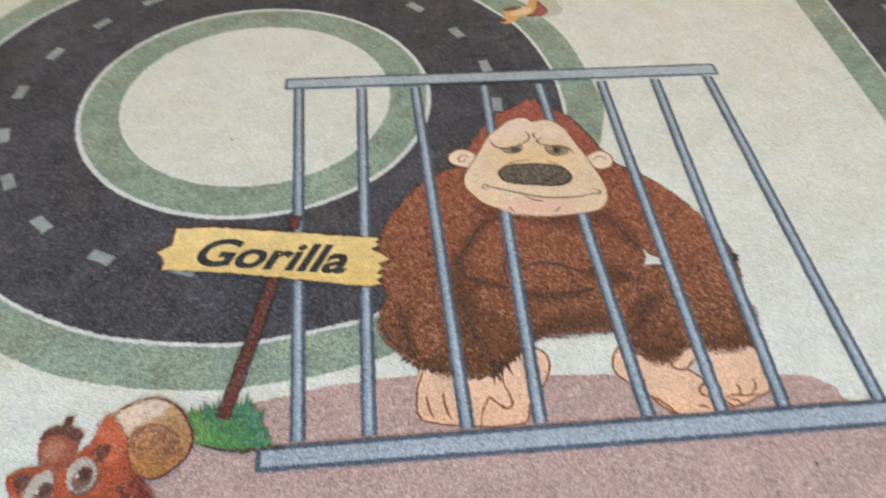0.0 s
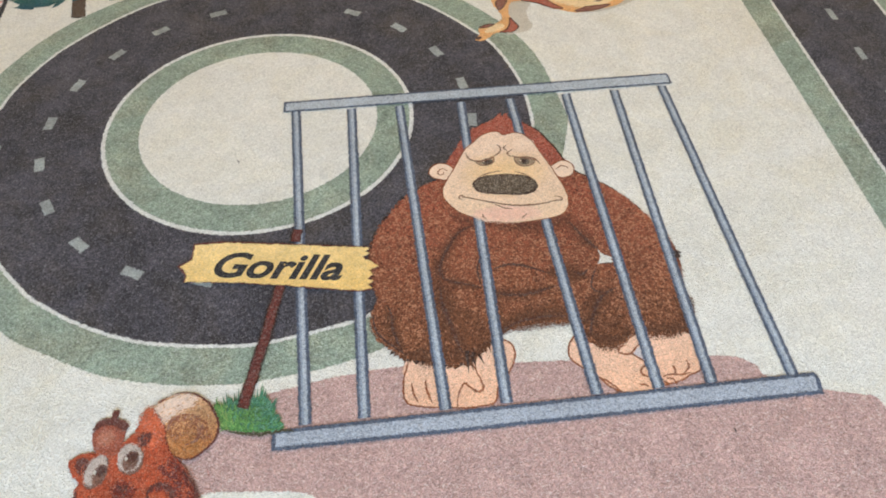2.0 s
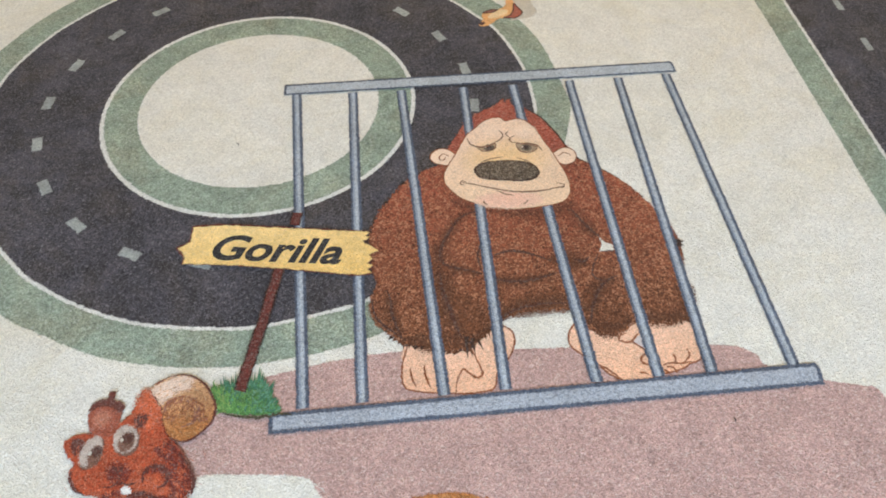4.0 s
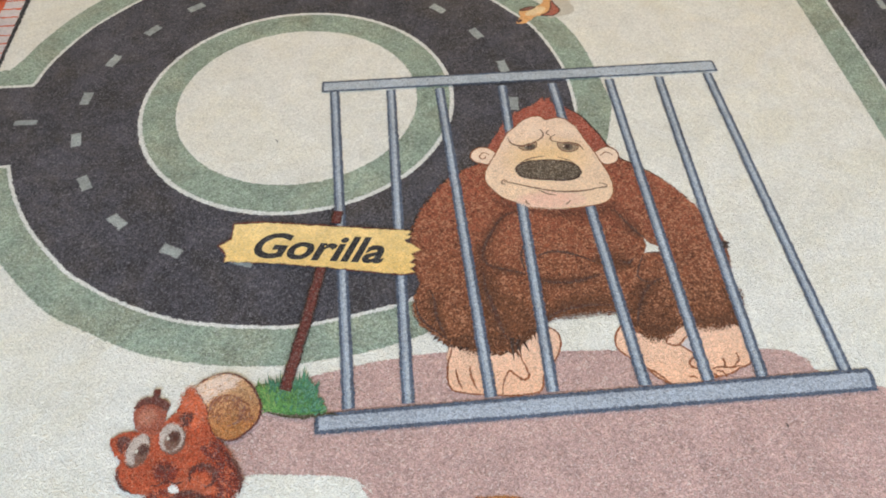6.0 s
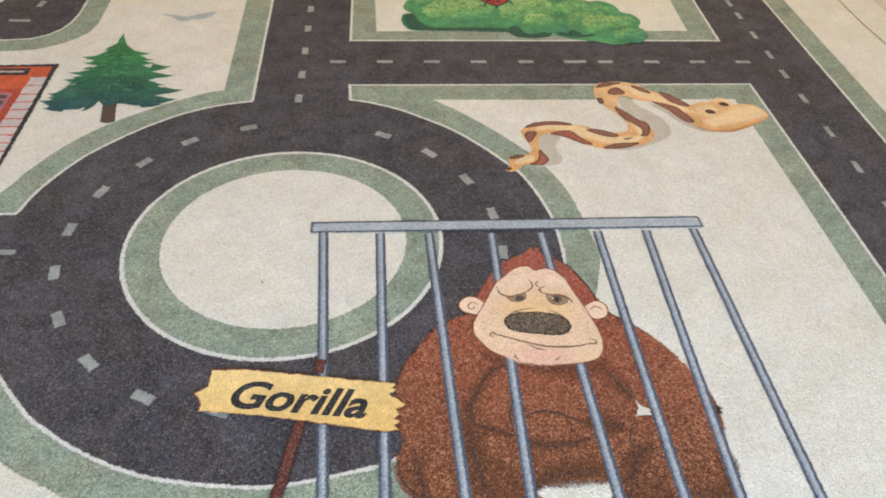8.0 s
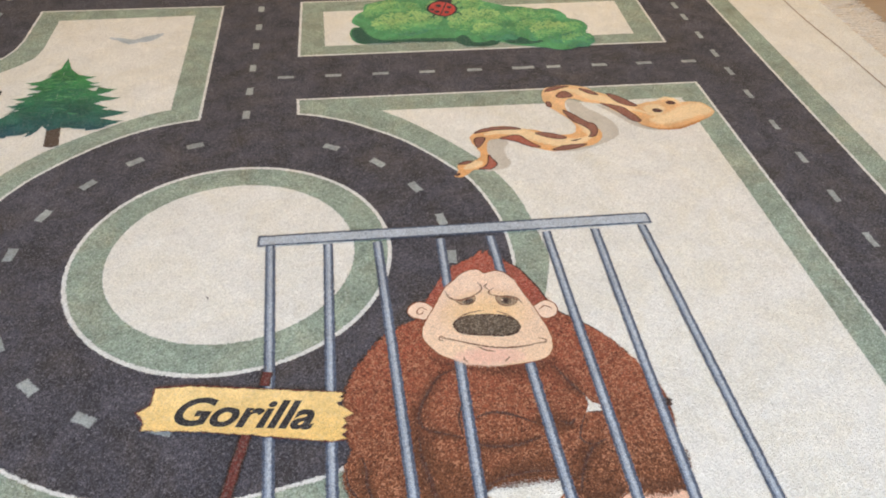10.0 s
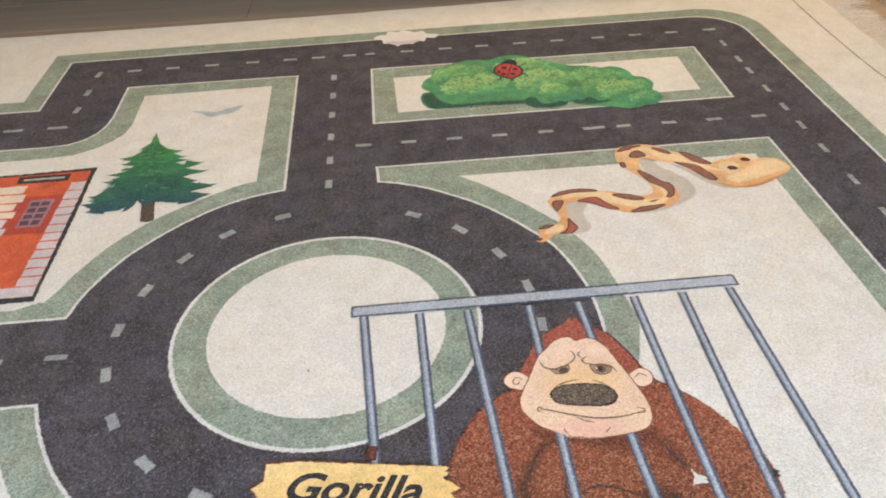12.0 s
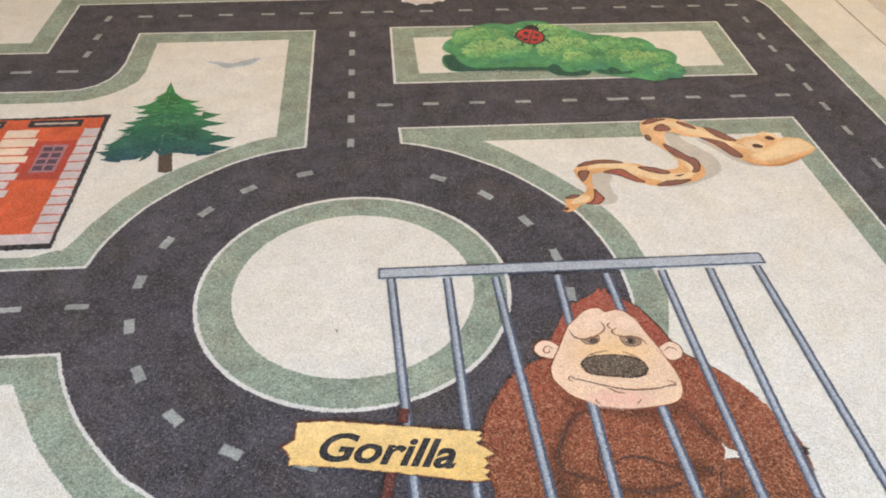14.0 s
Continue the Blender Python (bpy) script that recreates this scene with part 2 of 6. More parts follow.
WALL_DEEP = pile("deep_red_print", (0.42, 0.052, 0.025), blotch=0.15, grain=0.2)
QUOIN = pile("pale_lilac_print", (0.60, 0.54, 0.55), blotch=0.12, grain=0.15)
QUOIN_WARM = pile("cream_quoin_print", (0.74, 0.60, 0.47), blotch=0.12, grain=0.15)
MULLION = pile("mauve_print", (0.36, 0.17, 0.20), grain=0.2)
GLASS_INK = pile("plum_ink_print", (0.085, 0.05, 0.07), grain=0.25)
CLOUD = pile("cloud_print", (0.74, 0.72, 0.70), blotch=0.06, grain=0.1)
CLOUD_BLUE = pile("blue_grey_print", (0.44, 0.50, 0.54), blotch=0.2, grain=0.15)
SEAM = pile("seam_thread", (0.34, 0.27, 0.20), grain=0.3)
FRINGE = plain("cotton_fringe", (0.62, 0.53, 0.42), 0.95, scale=300, amount=0.15)
FLOOR_WOOD = wood_floor("laminate")
PAINT = plain("wall_paint", (0.72, 0.69, 0.64), 0.85, scale=25, amount=0.03)
CEILING_PAINT = plain("ceiling_paint", (0.8, 0.79, 0.77), 0.9, scale=25, amount=0.02)
WHITE_BOARD = plain("white_lacquer", (0.36, 0.315, 0.25), 0.5, scale=60, amount=0.04)
BASE_BOARD = plain("tan_board", (0.52, 0.43, 0.33), 0.5, scale=60, amount=0.12)
GAP_SHADE = plain("gap_shade_brown", (0.05, 0.034, 0.024), 0.5, scale=60, amount=0.15)
BLACK_PLASTIC = plain("black_plastic", (0.014, 0.012, 0.012), 0.4, scale=80, amount=0.1)
UPHOLSTERY = plain("brown_upholstery", (0.10, 0.07, 0.05), 0.9, scale=400, amount=0.2, relief=0.001)

# ---- building helpers ----
from mathutils.geometry import tessellate_polygon as tessellate


def thing(name, base, label, category, group="", kind=""):
    ob = new(name)
    ob.location = base
    ob.empty_display_size = 0.05
    return tagged(ob, label, category, group, kind)


def own(ob, parent):
    ob.parent = parent
    if parent.type == "EMPTY":
        ob.matrix_parent_inverse = Matrix.Translation(-parent.location)
    return ob


def part(name, bm, material, parent=None, label="", smooth=False):
    data = bpy.data.meshes.new(name)
    bm.to_mesh(data)
    bm.free()
    data.materials.append(material)
    for f in data.polygons:
        f.use_smooth = smooth
    ob = new(name, data)
    if parent:
        own(ob, parent)
    return tagged(ob, label)


def box(x0, x1, y0, y1, z0, z1, bevel=0.0):
    bm = bmesh.new()
    bmesh.ops.create_cube(bm, size=1)
    bmesh.ops.transform(bm, matrix=Matrix.Translation(((x0 + x1) / 2, (y0 + y1) / 2, (z0 + z1) / 2)) @ Matrix.Diagonal((x1 - x0, y1 - y0, z1 - z0, 1)), verts=bm.verts)
    if bevel:
        bmesh.ops.bevel(bm, geom=bm.edges[:], offset=bevel, segments=2, affect="EDGES", profile=0.6)
    return bm


def smooth(points, steps=5, closed=True):
    """A curve through the points (Catmull-Rom)."""
    p = [Vector((x, y)) for x, y in points]
    n, out = len(p), []
    for i in range(n if closed else n - 1):
        a, b, c, d = (p[(i + k) % n] if closed else p[min(max(i + k, 0), n - 1)] for k in (-1, 0, 1, 2))
        for s in range(steps):
            t = s / steps
            out.append(0.5 * (2 * b + (c - a) * t + (2 * a - 5 * b + 4 * c - d) * t * t + (3 * b - a - 3 * c + d) * t ** 3))
    if not closed:
        out.append(p[-1])
    return [(v.x, v.y) for v in out]


def woven(points, amount=0.0004, step=0.0015, closed=True):
    """The edge of a dye on pile: cut into short steps, each strayed a little by the fibres."""
    out, n = [], len(points)
    for i in range(n if closed else n - 1):
        a, b = Vector(points[i]), Vector(points[(i + 1) % n])
        count = max(1, int((b - a).length / step))
        for s in range(count):
            v = a.lerp(b, s / count)
            q = Vector((v.x * 350, v.y * 350, 0))
            fine = Vector((v.x * 900, v.y * 900, 9))
            out.append((v.x + amount * (noise.noise(q) + 0.8 * noise.noise(fine)), v.y + amount * (noise.noise(q + Vector((31, 7, 3))) + 0.8 * noise.noise(fine + Vector((5, 17, 2))))))
    if not closed:
        out.append(points[-1])
    return out


def ellipse(cx, cy, rx, ry, turn=0.0, n=40):
    c, s = math.cos(radians(turn)), math.sin(radians(turn))
    return [(cx + rx * math.cos(a) * c - ry * math.sin(a) * s, cy + rx * math.cos(a) * s + ry * math.sin(a) * c) for a in (2 * math.pi * k / n for k in range(n))]


def arc(cx, cy, r, start, end, n=24):
    return [(cx + r * math.cos(radians(start + (end - start) * k / n)), cy + r * math.sin(radians(start + (end - start) * k / n))) for k in range(n + 1)]


def ribbon(points, width, taper=(1.0, 1.0)):
    """The outline of a stroke along a line; taper: the width's share at its two ends."""
    p = [Vector(q) for q in points]
    left, right = [], []
    for i, q in enumerate(p):
        way = (p[min(i + 1, len(p) - 1)] - p[max(i - 1, 0)]).normalized()
        t = i / (len(p) - 1)
        k = taper[0] + (1 - taper[0]) * min(1, t * 3) if t < 0.5 else taper[1] + (1 - taper[1]) * min(1, (1 - t) * 3)
        side = Vector((-way.y, way.x)) * width * k / 2
        left.append(tuple(q + side))
        right.append(tuple(q - side))
    return left, right


LEVEL = 0.0001  # dye layers lie this far apart on the pile


class Print:
    """One printed part of the rug: flat dye shapes in one mesh, later ones on top. Each shape thins out over a narrow rim,
    where the dye takes only on some of the fibres."""

    def __init__(self, name, label=""):
        self.name, self.label, self.verts, self.faces, self.mats, self.slots, self.fade, self.stack = name, label, [], [], [], [], [], {}

    def slot(self, material):
        if material not in self.mats:
            self.mats.append(material)
        return self.mats.index(material)

    def height(self, level, gap):
        """Shapes of one level lie a few thousandths of a millimetre above one another."""
        lift = self.stack.get(level, 0.0)
        self.stack[level] = lift + gap
        return (level + lift) * LEVEL

    def put(self, points, z, fade):
        base = len(self.verts)
        for i, (x, y) in enumerate(points):
            self.verts.append((x, y, z - (0.0 if not fade else 0.0000001 * (2 + (i * 5) % 7))))
            self.fade.append(fade)
        return base

    def face(self, corners, k):
        self.faces.append(corners)
        self.slots.append(k)

    def shape(self, outline, level, material, amount=0.0006, step=0.0015, feather=0.0014):
        edge = woven(outline, amount, step) if amount else list(outline)
        k = self.slot(material)
        z = self.height(level, 0.03 if amount else 0.004)
        if amount and feather:
            if clockwise(edge):
                edge = edge[::-1]
            inner, rim = shrink(edge, 0.45 * feather), shrink(edge, -0.55 * feather)
            base = self.put(inner, z, 0.0)
            out = self.put(rim, z, 1.0)
            n = len(edge)
            for i in range(n):
                j = (i + 1) % n
                self.face((base + i, out + i, out + j, base + j), k)
            edge = inner
        else:
            base = self.put(edge, z, 0.0)
        for a, b, c in fill([Vector((x, y, 0)) for x, y in edge]):
            self.face((base + a, base + b, base + c), k)
        return self

    def stroke(self, points, width, level, material, taper=(0.3, 0.3), amount=0.0003, feather=0.0014):
        line = woven(points, amount, max(0.002, 5 * amount), False) if amount else points
        k = self.slot(material)
        z = self.height(level, 0.03 if amount else 0.004)
        if amount and feather:
            d = min(feather, 0.9 * width)
            (l0, r0), (l1, r1) = ribbon(line, width - 0.8 * d, taper), ribbon(line, width + d, taper)
            rows = [self.put(p, z, f) for p, f in ((l1, 1.0), (l0, 0.0), (r0, 0.0), (r1, 1.0))]
        else:
            l0, r0 = ribbon(line, width, taper)
            rows = [self.put(p, z, 0.0) for p in (l0, r0)]
        for a, b in zip(rows, rows[1:]):
            for i in range(len(line) - 1):
                self.face((a + i, b + i, b + i + 1, a + i + 1), k)
        return self

    def done(self, parent):
        data = bpy.data.meshes.new(self.name)
        data.from_pydata(self.verts, [], self.faces)
        for m in self.mats:
            data.materials.append(m)
        for f, k in zip(data.polygons, self.slots):
            f.material_index = k
        data.attributes.new("fade", "FLOAT", "POINT").data.foreach_set("value", self.fade)
        bm = bmesh.new()
        bm.from_mesh(data)
        for f in bm.faces:
            f.normal_update()
            if f.normal.z < 0:
                f.normal_flip()
        bm.to_mesh(data)
        bm.free()
        return tagged(own(new(self.name, data), parent), self.label)


def clockwise(points):
    return sum(a[0] * b[1] - b[0] * a[1] for a, b in zip(points, points[1:] + points[:1])) < 0


def shrink(points, d):
    """Inset of an outline that runs counter-clockwise."""
    out, n = [], len(points)
    for i in range(n):
        a, b, c = Vector(points[i - 1]), Vector(points[i]), Vector(points[(i + 1) % n])
        u, v = (b - a).normalized(), (c - b).normalized()
        m = Vector((-u.y - v.y, u.x + v.x))
        m = m.normalized() * d / max(0.5, math.sqrt(max(0.0, (1 + u.dot(v)) / 2)))
        out.append(tuple(b + m))
    return out


def fill(points):
    from_area = tessellate([points])
    return [t for t in from_area if len(set(t)) == 3]



# ---- the room: floor, walls, ceiling ----
FLOOR_Z = -0.009
WEST, EAST, SOUTH, NORTH, TOP = -2.2, 2.2, -1.6, 1.7, 2.5

floor = tagged(part("floor", box(WEST, EAST, SOUTH, NORTH, FLOOR_Z - 0.06, FLOOR_Z - 0.004), FLOOR_WOOD), "brown laminate floor under the rug", "floor", kind="structure")
ceiling = tagged(part("ceiling", box(WEST - 0.1, EAST + 0.1, SOUTH - 0.1, NORTH + 0.1, TOP, TOP + 0.1), CEILING_PAINT), "plain white ceiling", "ceiling", kind="structure")
for name, b in (("wall_north", (WEST - 0.1, EAST + 0.1, NORTH, NORTH + 0.1)), ("wall_west", (WEST - 0.1, WEST, SOUTH, NORTH)), ("wall_east", (EAST, EAST + 0.1, SOUTH, NORTH))):
    tagged(part(name, box(*b, FLOOR_Z - 0.06, TOP), PAINT), "plain pale painted wall", "wall", kind="structure")


def wall_with_opening():
    # unseen opening, added behind the cool lamp to let in sky light
    x0, x1, z0, z1 = -0.75, 1.05, 0.35, 1.6
    bm = bmesh.new()
    for b in ((WEST - 0.1, x0, FLOOR_Z - 0.06, TOP), (x1, EAST + 0.1, FLOOR_Z - 0.06, TOP), (x0, x1, FLOOR_Z - 0.06, z0), (x0, x1, z1, TOP)):
        piece = box(b[0], b[1], SOUTH - 0.1, SOUTH, b[2], b[3])
        data = bpy.data.meshes.new("piece")
        piece.to_mesh(data)
        piece.free()
        bm.from_mesh(data)
        bpy.data.meshes.remove(data)
    return tagged(part("wall_south", bm, PAINT), "plain pale wall with an unseen added opening", "wall", kind="structure")


wall_with_opening()

# ---- the rug ----
RUG_E, RUG_W, RUG_S, RUG_N = 0.709, -1.15, -0.47, 0.80
rug = thing("rug", (0.0, 0.0, FLOOR_Z), "cream short-pile play rug printed with roads and fringed", "rug")


def rug_edge():
    """North edge runs slightly askew; east edge is the fringed end."""
    return [(RUG_W, RUG_S), (RUG_E, RUG_S), (RUG_E, 0.30), (RUG_E + 0.003, 0.60), (RUG_E + 0.010, 0.825), (0.60, 0.815), (0.36, 0.808), (0.07, 0.797), (-0.20, 0.789), (-0.54, 0.785), (RUG_W, 0.782)]


def rug_body():
    bm = bmesh.new()
    edge = woven(rug_edge(), 0.0012, 0.02)
    rings = []
    for inset, z in ((0.0, FLOOR_Z), (0.0, -0.004), (0.0012, -0.0012), (0.004, 0.0)):
        ring = []
        for x, y in edge:
            ring.append(bm.verts.new((x - inset * (1 if x > 0.3 else -1 if x < -0.9 else 0), y - inset * (1 if y > 0.3 else -1 if y < -0.4 else 0), z)))
        rings.append(ring)
    n = len(edge)
    for a, b in zip(rings, rings[1:]):
        for i in range(n):
            bm.faces.new((a[i], a[(i + 1) % n], b[(i + 1) % n], b[i]))
    bm.faces.new(rings[-1])
    bmesh.ops.triangulate(bm, faces=[f for f in bm.faces if len(f.verts) > 4])
    return part("pile_ground", bm, CREAM, rug, "cream short pile")


rug_body()


def fringe():
    """Cotton tassels of the east end, lying wavy on the floor."""
    rnd = random.Random(5)
    bm = bmesh.new()
    y = RUG_S + 0.004
    bend = 0.0
    while y < 0.825:
        bend = 0.8 * bend + rnd.gauss(0, 0.13)
        for s in range(13):
            lead, length, lean = rnd.uniform(0, 6.28), rnd.uniform(0.045, 0.075), bend + rnd.gauss(0, 0.10)
            sway, width = rnd.uniform(0.001, 0.0045), rnd.uniform(0.0008, 0.0015)
            start = Vector((RUG_E + (0.010 if y > 0.7 else 0.0) - 0.003, y + rnd.uniform(-0.002, 0.002), rnd.uniform(-0.006, -0.003)))
            rows = []
            for k in range(11):
                t = k / 10
                c = start + Vector((length * t, lean * length * t + sway * math.sin(lead + 9 * t) * t, (FLOOR_Z + 0.0012 - start.z) * min(1, t * 2.2) + 0.0015 * rnd.random() * math.sin(3.1 * t)))
                w = width * (1 - 0.6 * t)
                rows.append([bm.verts.new(c + Vector((0, w * math.cos(a), w * math.sin(a)))) for a in (0.5, 2.6, 4.7)])
            for a, b in zip(rows, rows[1:]):
                for i in range(3):
                    bm.faces.new((a[i], a[(i + 1) % 3], b[(i + 1) % 3], b[i]))
        y += rnd.uniform(0.0028, 0.0052)
    ob = part("fringe", bm, FRINGE, rug, "off-white wavy cotton fringe", True)
    return tagged(ob, kind="stuff")


fringe()
hem = Print("hem_seam", "thin brown stitched seam")
hem.stroke(smooth([(0.666, RUG_S + 0.01), (0.666, 0.1), (0.664, 0.36), (0.659, 0.47), (0.660, 0.55), (0.663, 0.64), (0.669, 0.73), (0.676, 0.812)], 6, False), 0.0022, 2, SEAM, (1, 1), 0.0005)
hem.done(rug)

# ---- printed roads ----
CX, CY = -0.0445, 0.073


def turned(points, turn):
    return points[::turn]


def outer(grow):
    """Outer edge of the road net, grown outwards: a notch in the north-west, a rounded north-east corner."""
    e, n, r = 0.5505 + grow, 0.681 + grow, 0.066 + 0.5 * grow
    return [(-1.0, -0.42), (e, -0.42), (e, n - r)] + arc(e - r, n - r + 0.002, r, 0, 90, 12) + [(0.2, n - 0.002), (-0.2, n - 0.010), (-0.4275 - grow, n - 0.015), (-0.4265 - grow, 0.519 + grow), (-1.0, 0.519 + grow)]


verge = Print("verge", "sage green road verge")
verge.shape(outer(0.0305), 1, VERGE)
verge.done(rug)
kerb_line = Print("edge_line", "thin white road edge line")
kerb_line.shape(outer(0.003), 2, LINE)
kerb_line.done(rug)
road = Print("road", "charcoal printed road")
road.shape(outer(0.0), 3, ROAD)
road.done(rug)


def block(name, edge, inner, cream, label):
    """A block between the roads: white edge line, with the verge and the ground inside it."""
    line = Print(name, label)
    line.shape(edge, 4, LINE)
    line_ob = line.done(rug)
    band = Print("verge", "sage green verge")
    band.shape(inner, 5, VERGE)
    band.done(line_ob)
    ground = Print("cream_ground", "cream ground")
    ground.shape(cream, 6, CREAM)
    ground.done(line_ob)
    return line_ob


# island between the two roads
island = [(0.0, 0.4215), (0.4515, 0.4235), (0.4565, 0.5785), (0.0, 0.578)]
block("island_block", island, shrink(island, 0.003), [(0.032, 0.446), (0.418, 0.450), (0.422, 0.550), (0.030, 0.544)], "cream island with sage verge")
# round island of the roundabout

def ring(cx, cy, r, n=90):
    """The print's rings are drawn a little out of round."""
    out = []
    for k in range(n):
        a = 2 * math.pi * k / n
        q = r * (1 + 0.017 * math.cos(2 * a))
        out.append((cx + q * math.cos(a), cy + q * math.sin(a)))
    return out


block("roundabout_island", ring(-0.0448, 0.0728, 0.1293), ring(-0.0448, 0.0728, 0.1258), ring(-0.0452, 0.0733, 0.0990), "round cream island with sage verge")
# north-west block with the tree and the house
nw_edge = [(-1.0, 0.423), (-1.0, 0.112), (-0.274, 0.112)] + [q for q in smooth([(-0.2730, 0.1120), (-0.2680, 0.1360), (-0.2595, 0.1580), (-0.2450, 0.1860), (-0.2319, 0.2040), (-0.2103, 0.2279), (-0.1867, 0.2491), (-0.1612, 0.2670), (-0.1320, 0.2805), (-0.0960, 0.2895)], 3, False)][1:] + [(-0.0985, 0.5725), (-0.328, 0.573), (-0.327, 0.49), (-0.330, 0.466), (-0.336, 0.449), (-0.347, 0.435), (-0.363, 0.426), (-0.388, 0.423)]
nw_cream = [(-1.0, 0.394), (-1.0, 0.128), (-0.324, 0.129), (-0.308, 0.136)] + smooth([(-0.3035, 0.1330), (-0.2940, 0.1480), (-0.2870, 0.1670), (-0.2770, 0.1880), (-0.2612, 0.2148), (-0.2406, 0.2400), (-0.2250, 0.2550), (-0.2020, 0.2725), (-0.1760, 0.2900), (-0.1480, 0.3060)], 3, False)[1:] + [(-0.129, 0.312), (-0.132, 0.545), (-0.298, 0.542), (-0.297, 0.463), (-0.301, 0.442), (-0.311, 0.426), (-0.328, 0.410), (-0.350, 0.399), (-0.380, 0.395)]
block("corner_block", nw_edge, shrink(nw_edge, 0.0028), nw_cream, "cream block with curved sage verge")
# south and east ground round the roundabout
se_arc = smooth([(-0.2670, 0.0160), (-0.2600, -0.0030), (-0.2480, -0.0280), (-0.2300, -0.0560)] + [(-0.2004, -0.0906), (-0.1883, -0.1006), (-0.1657, -0.1163), (-0.1445, -0.1281), (-0.1242, -0.1369), (-0.1048, -0.1429), (-0.0670, -0.1493), (-0.0335, -0.1512), (-0.0076, -0.1475), (0.0112, -0.1440), (0.0418, -0.1354)] + [(0.090, -0.107), (0.140, -0.055), (0.172, 0.010)] + [(0.1835, 0.0374), (0.1850, 0.0685), (0.1835, 0.0951), (0.1800, 0.1150), (0.1730, 0.1400), (0.1634, 0.1640), (0.1500, 0.1830), (0.1317, 0.2071), (0.1068, 0.2340), (0.0797, 0.2550), (0.0514, 0.2736), (0.0218, 0.2865), (0.0025, 0.2914)], 4, False)
se_edge = [(-1.0, 0.017)] + [(-1.0, -0.40), (0.4525, -0.40), (0.4525, 0.13), (0.4520, 0.3240), (0.0012, 0.3232)] + turned(se_arc, -1)
se_edge[0] = (-1.0, 0.017)
se_cream_arc = smooth([(-0.2920, -0.0130), (-0.2820, -0.0300), (-0.2700, -0.0500), (-0.2570, -0.0700)] + [(-0.2250, -0.1075), (-0.1990, -0.1315), (-0.1778, -0.1433), (-0.1570, -0.1549), (-0.1371, -0.1645), (-0.1182, -0.1709), (-0.0907, -0.1770), (-0.0636, -0.1804), (-0.0368, -0.1812), (0.0043, -0.1768), (0.0261, -0.1721), (0.0503, -0.1646)] + [(0.090, -0.150), (0.150, -0.095), (0.190, -0.030)] + [(0.2150, 0.0400), (0.2150, 0.0680), (0.2115, 0.0984), (0.2075, 0.1268), (0.1985, 0.1561), (0.1830, 0.1880), (0.1623, 0.2173), (0.1381, 0.2462), (0.1120, 0.2735), (0.0909, 0.2915)], 4, False)
se_cream = [(-1.0, -0.013), (-1.0, -0.395), (0.423, -0.395), (0.4232, 0.13), (0.4215, 0.2908), (0.2642, 0.2908)] + turned(se_cream_arc, -1)
block("ground_block", se_edge, shrink(se_edge, 0.0028), se_cream, "cream ground with curved sage verge")


def dash(x, y, along, length=0.0185, width=0.0058):
    """One centre-line dash; along: the road's direction in degrees."""
    c, s = math.cos(radians(along)), math.sin(radians(along))
    p = Print("lane_dash")
    corners = [(x + a * c - b * s, y + a * s + b * c) for a, b in ((-length / 2, -width / 2), (length / 2, -width / 2), (length / 2, width / 2), (-length / 2, width / 2))]
    p.shape(corners, 7, DASH, 0.0007, 0.003)
    return p.done(road_marks)


road_marks = bpy.data.objects["road"]
for x in (-0.330, -0.277, -0.223, -0.166, -0.113, -0.073, -0.029, 0.0, 0.053, 0.108, 0.161, 0.216, 0.271, 0.331, 0.387, 0.441, 0.498):
    dash(x, 0.6240 + 0.010 * (x + 0.33), 0, 0.0185 if x != 0.0 else 0.013)
for y in (0.584, 0.531, 0.494, 0.441, 0.391, 0.346, 0.293, 0.229, 0.168, 0.105, 0.042, -0.021, -0.084):
    dash(0.500, y - 0.0015, 90)
for x in (-0.012, 0.041, 0.095, 0.148, 0.203, 0.260, 0.296, 0.351, 0.406, 0.461):
    dash(x, 0.3725, 0, 0.0175 if x != 0.260 else 0.026)
for y in (0.558, 0.504, 0.452, 0.397, 0.344, 0.295):
    dash(-0.050, y, 90, 0.0155, 0.0072)
for y in (0.619, 0.563, 0.514):
    dash(-0.378, y, 84, 0.016, 0.007)
for x in (-0.389, -0.443, -0.497):
    dash(x, 0.4695, 0, 0.024)
for x in (-0.268, -0.321, -0.374):
    dash(x, 0.065, 0, 0.019)
for x, y in ((-0.1836, 0.1846), (-0.2116, 0.1414), (-0.2245, 0.0915), (-0.2216, 0.0404), (-0.2039, -0.0090), (-0.1710, -0.0507), (-0.1272, -0.0820), (-0.1482, 0.2182), (-0.0949, 0.2409), (0.0374, 0.2266), (0.0815, 0.1958), (0.1138, 0.1535), (0.1324, 0.1040), (0.1354, 0.0544)):
    dash(x, y, math.degrees(math.atan2(y - 0.0725, x + 0.0445)) + 90, 0.0158, 0.0078)

dash(*[(-0.0760, -0.0960)][0], -18, 0.0158, 0.0062)

# ---- printed pink path in front of the cage ----
path_print = Print("pink_path", "dusty pink printed path")
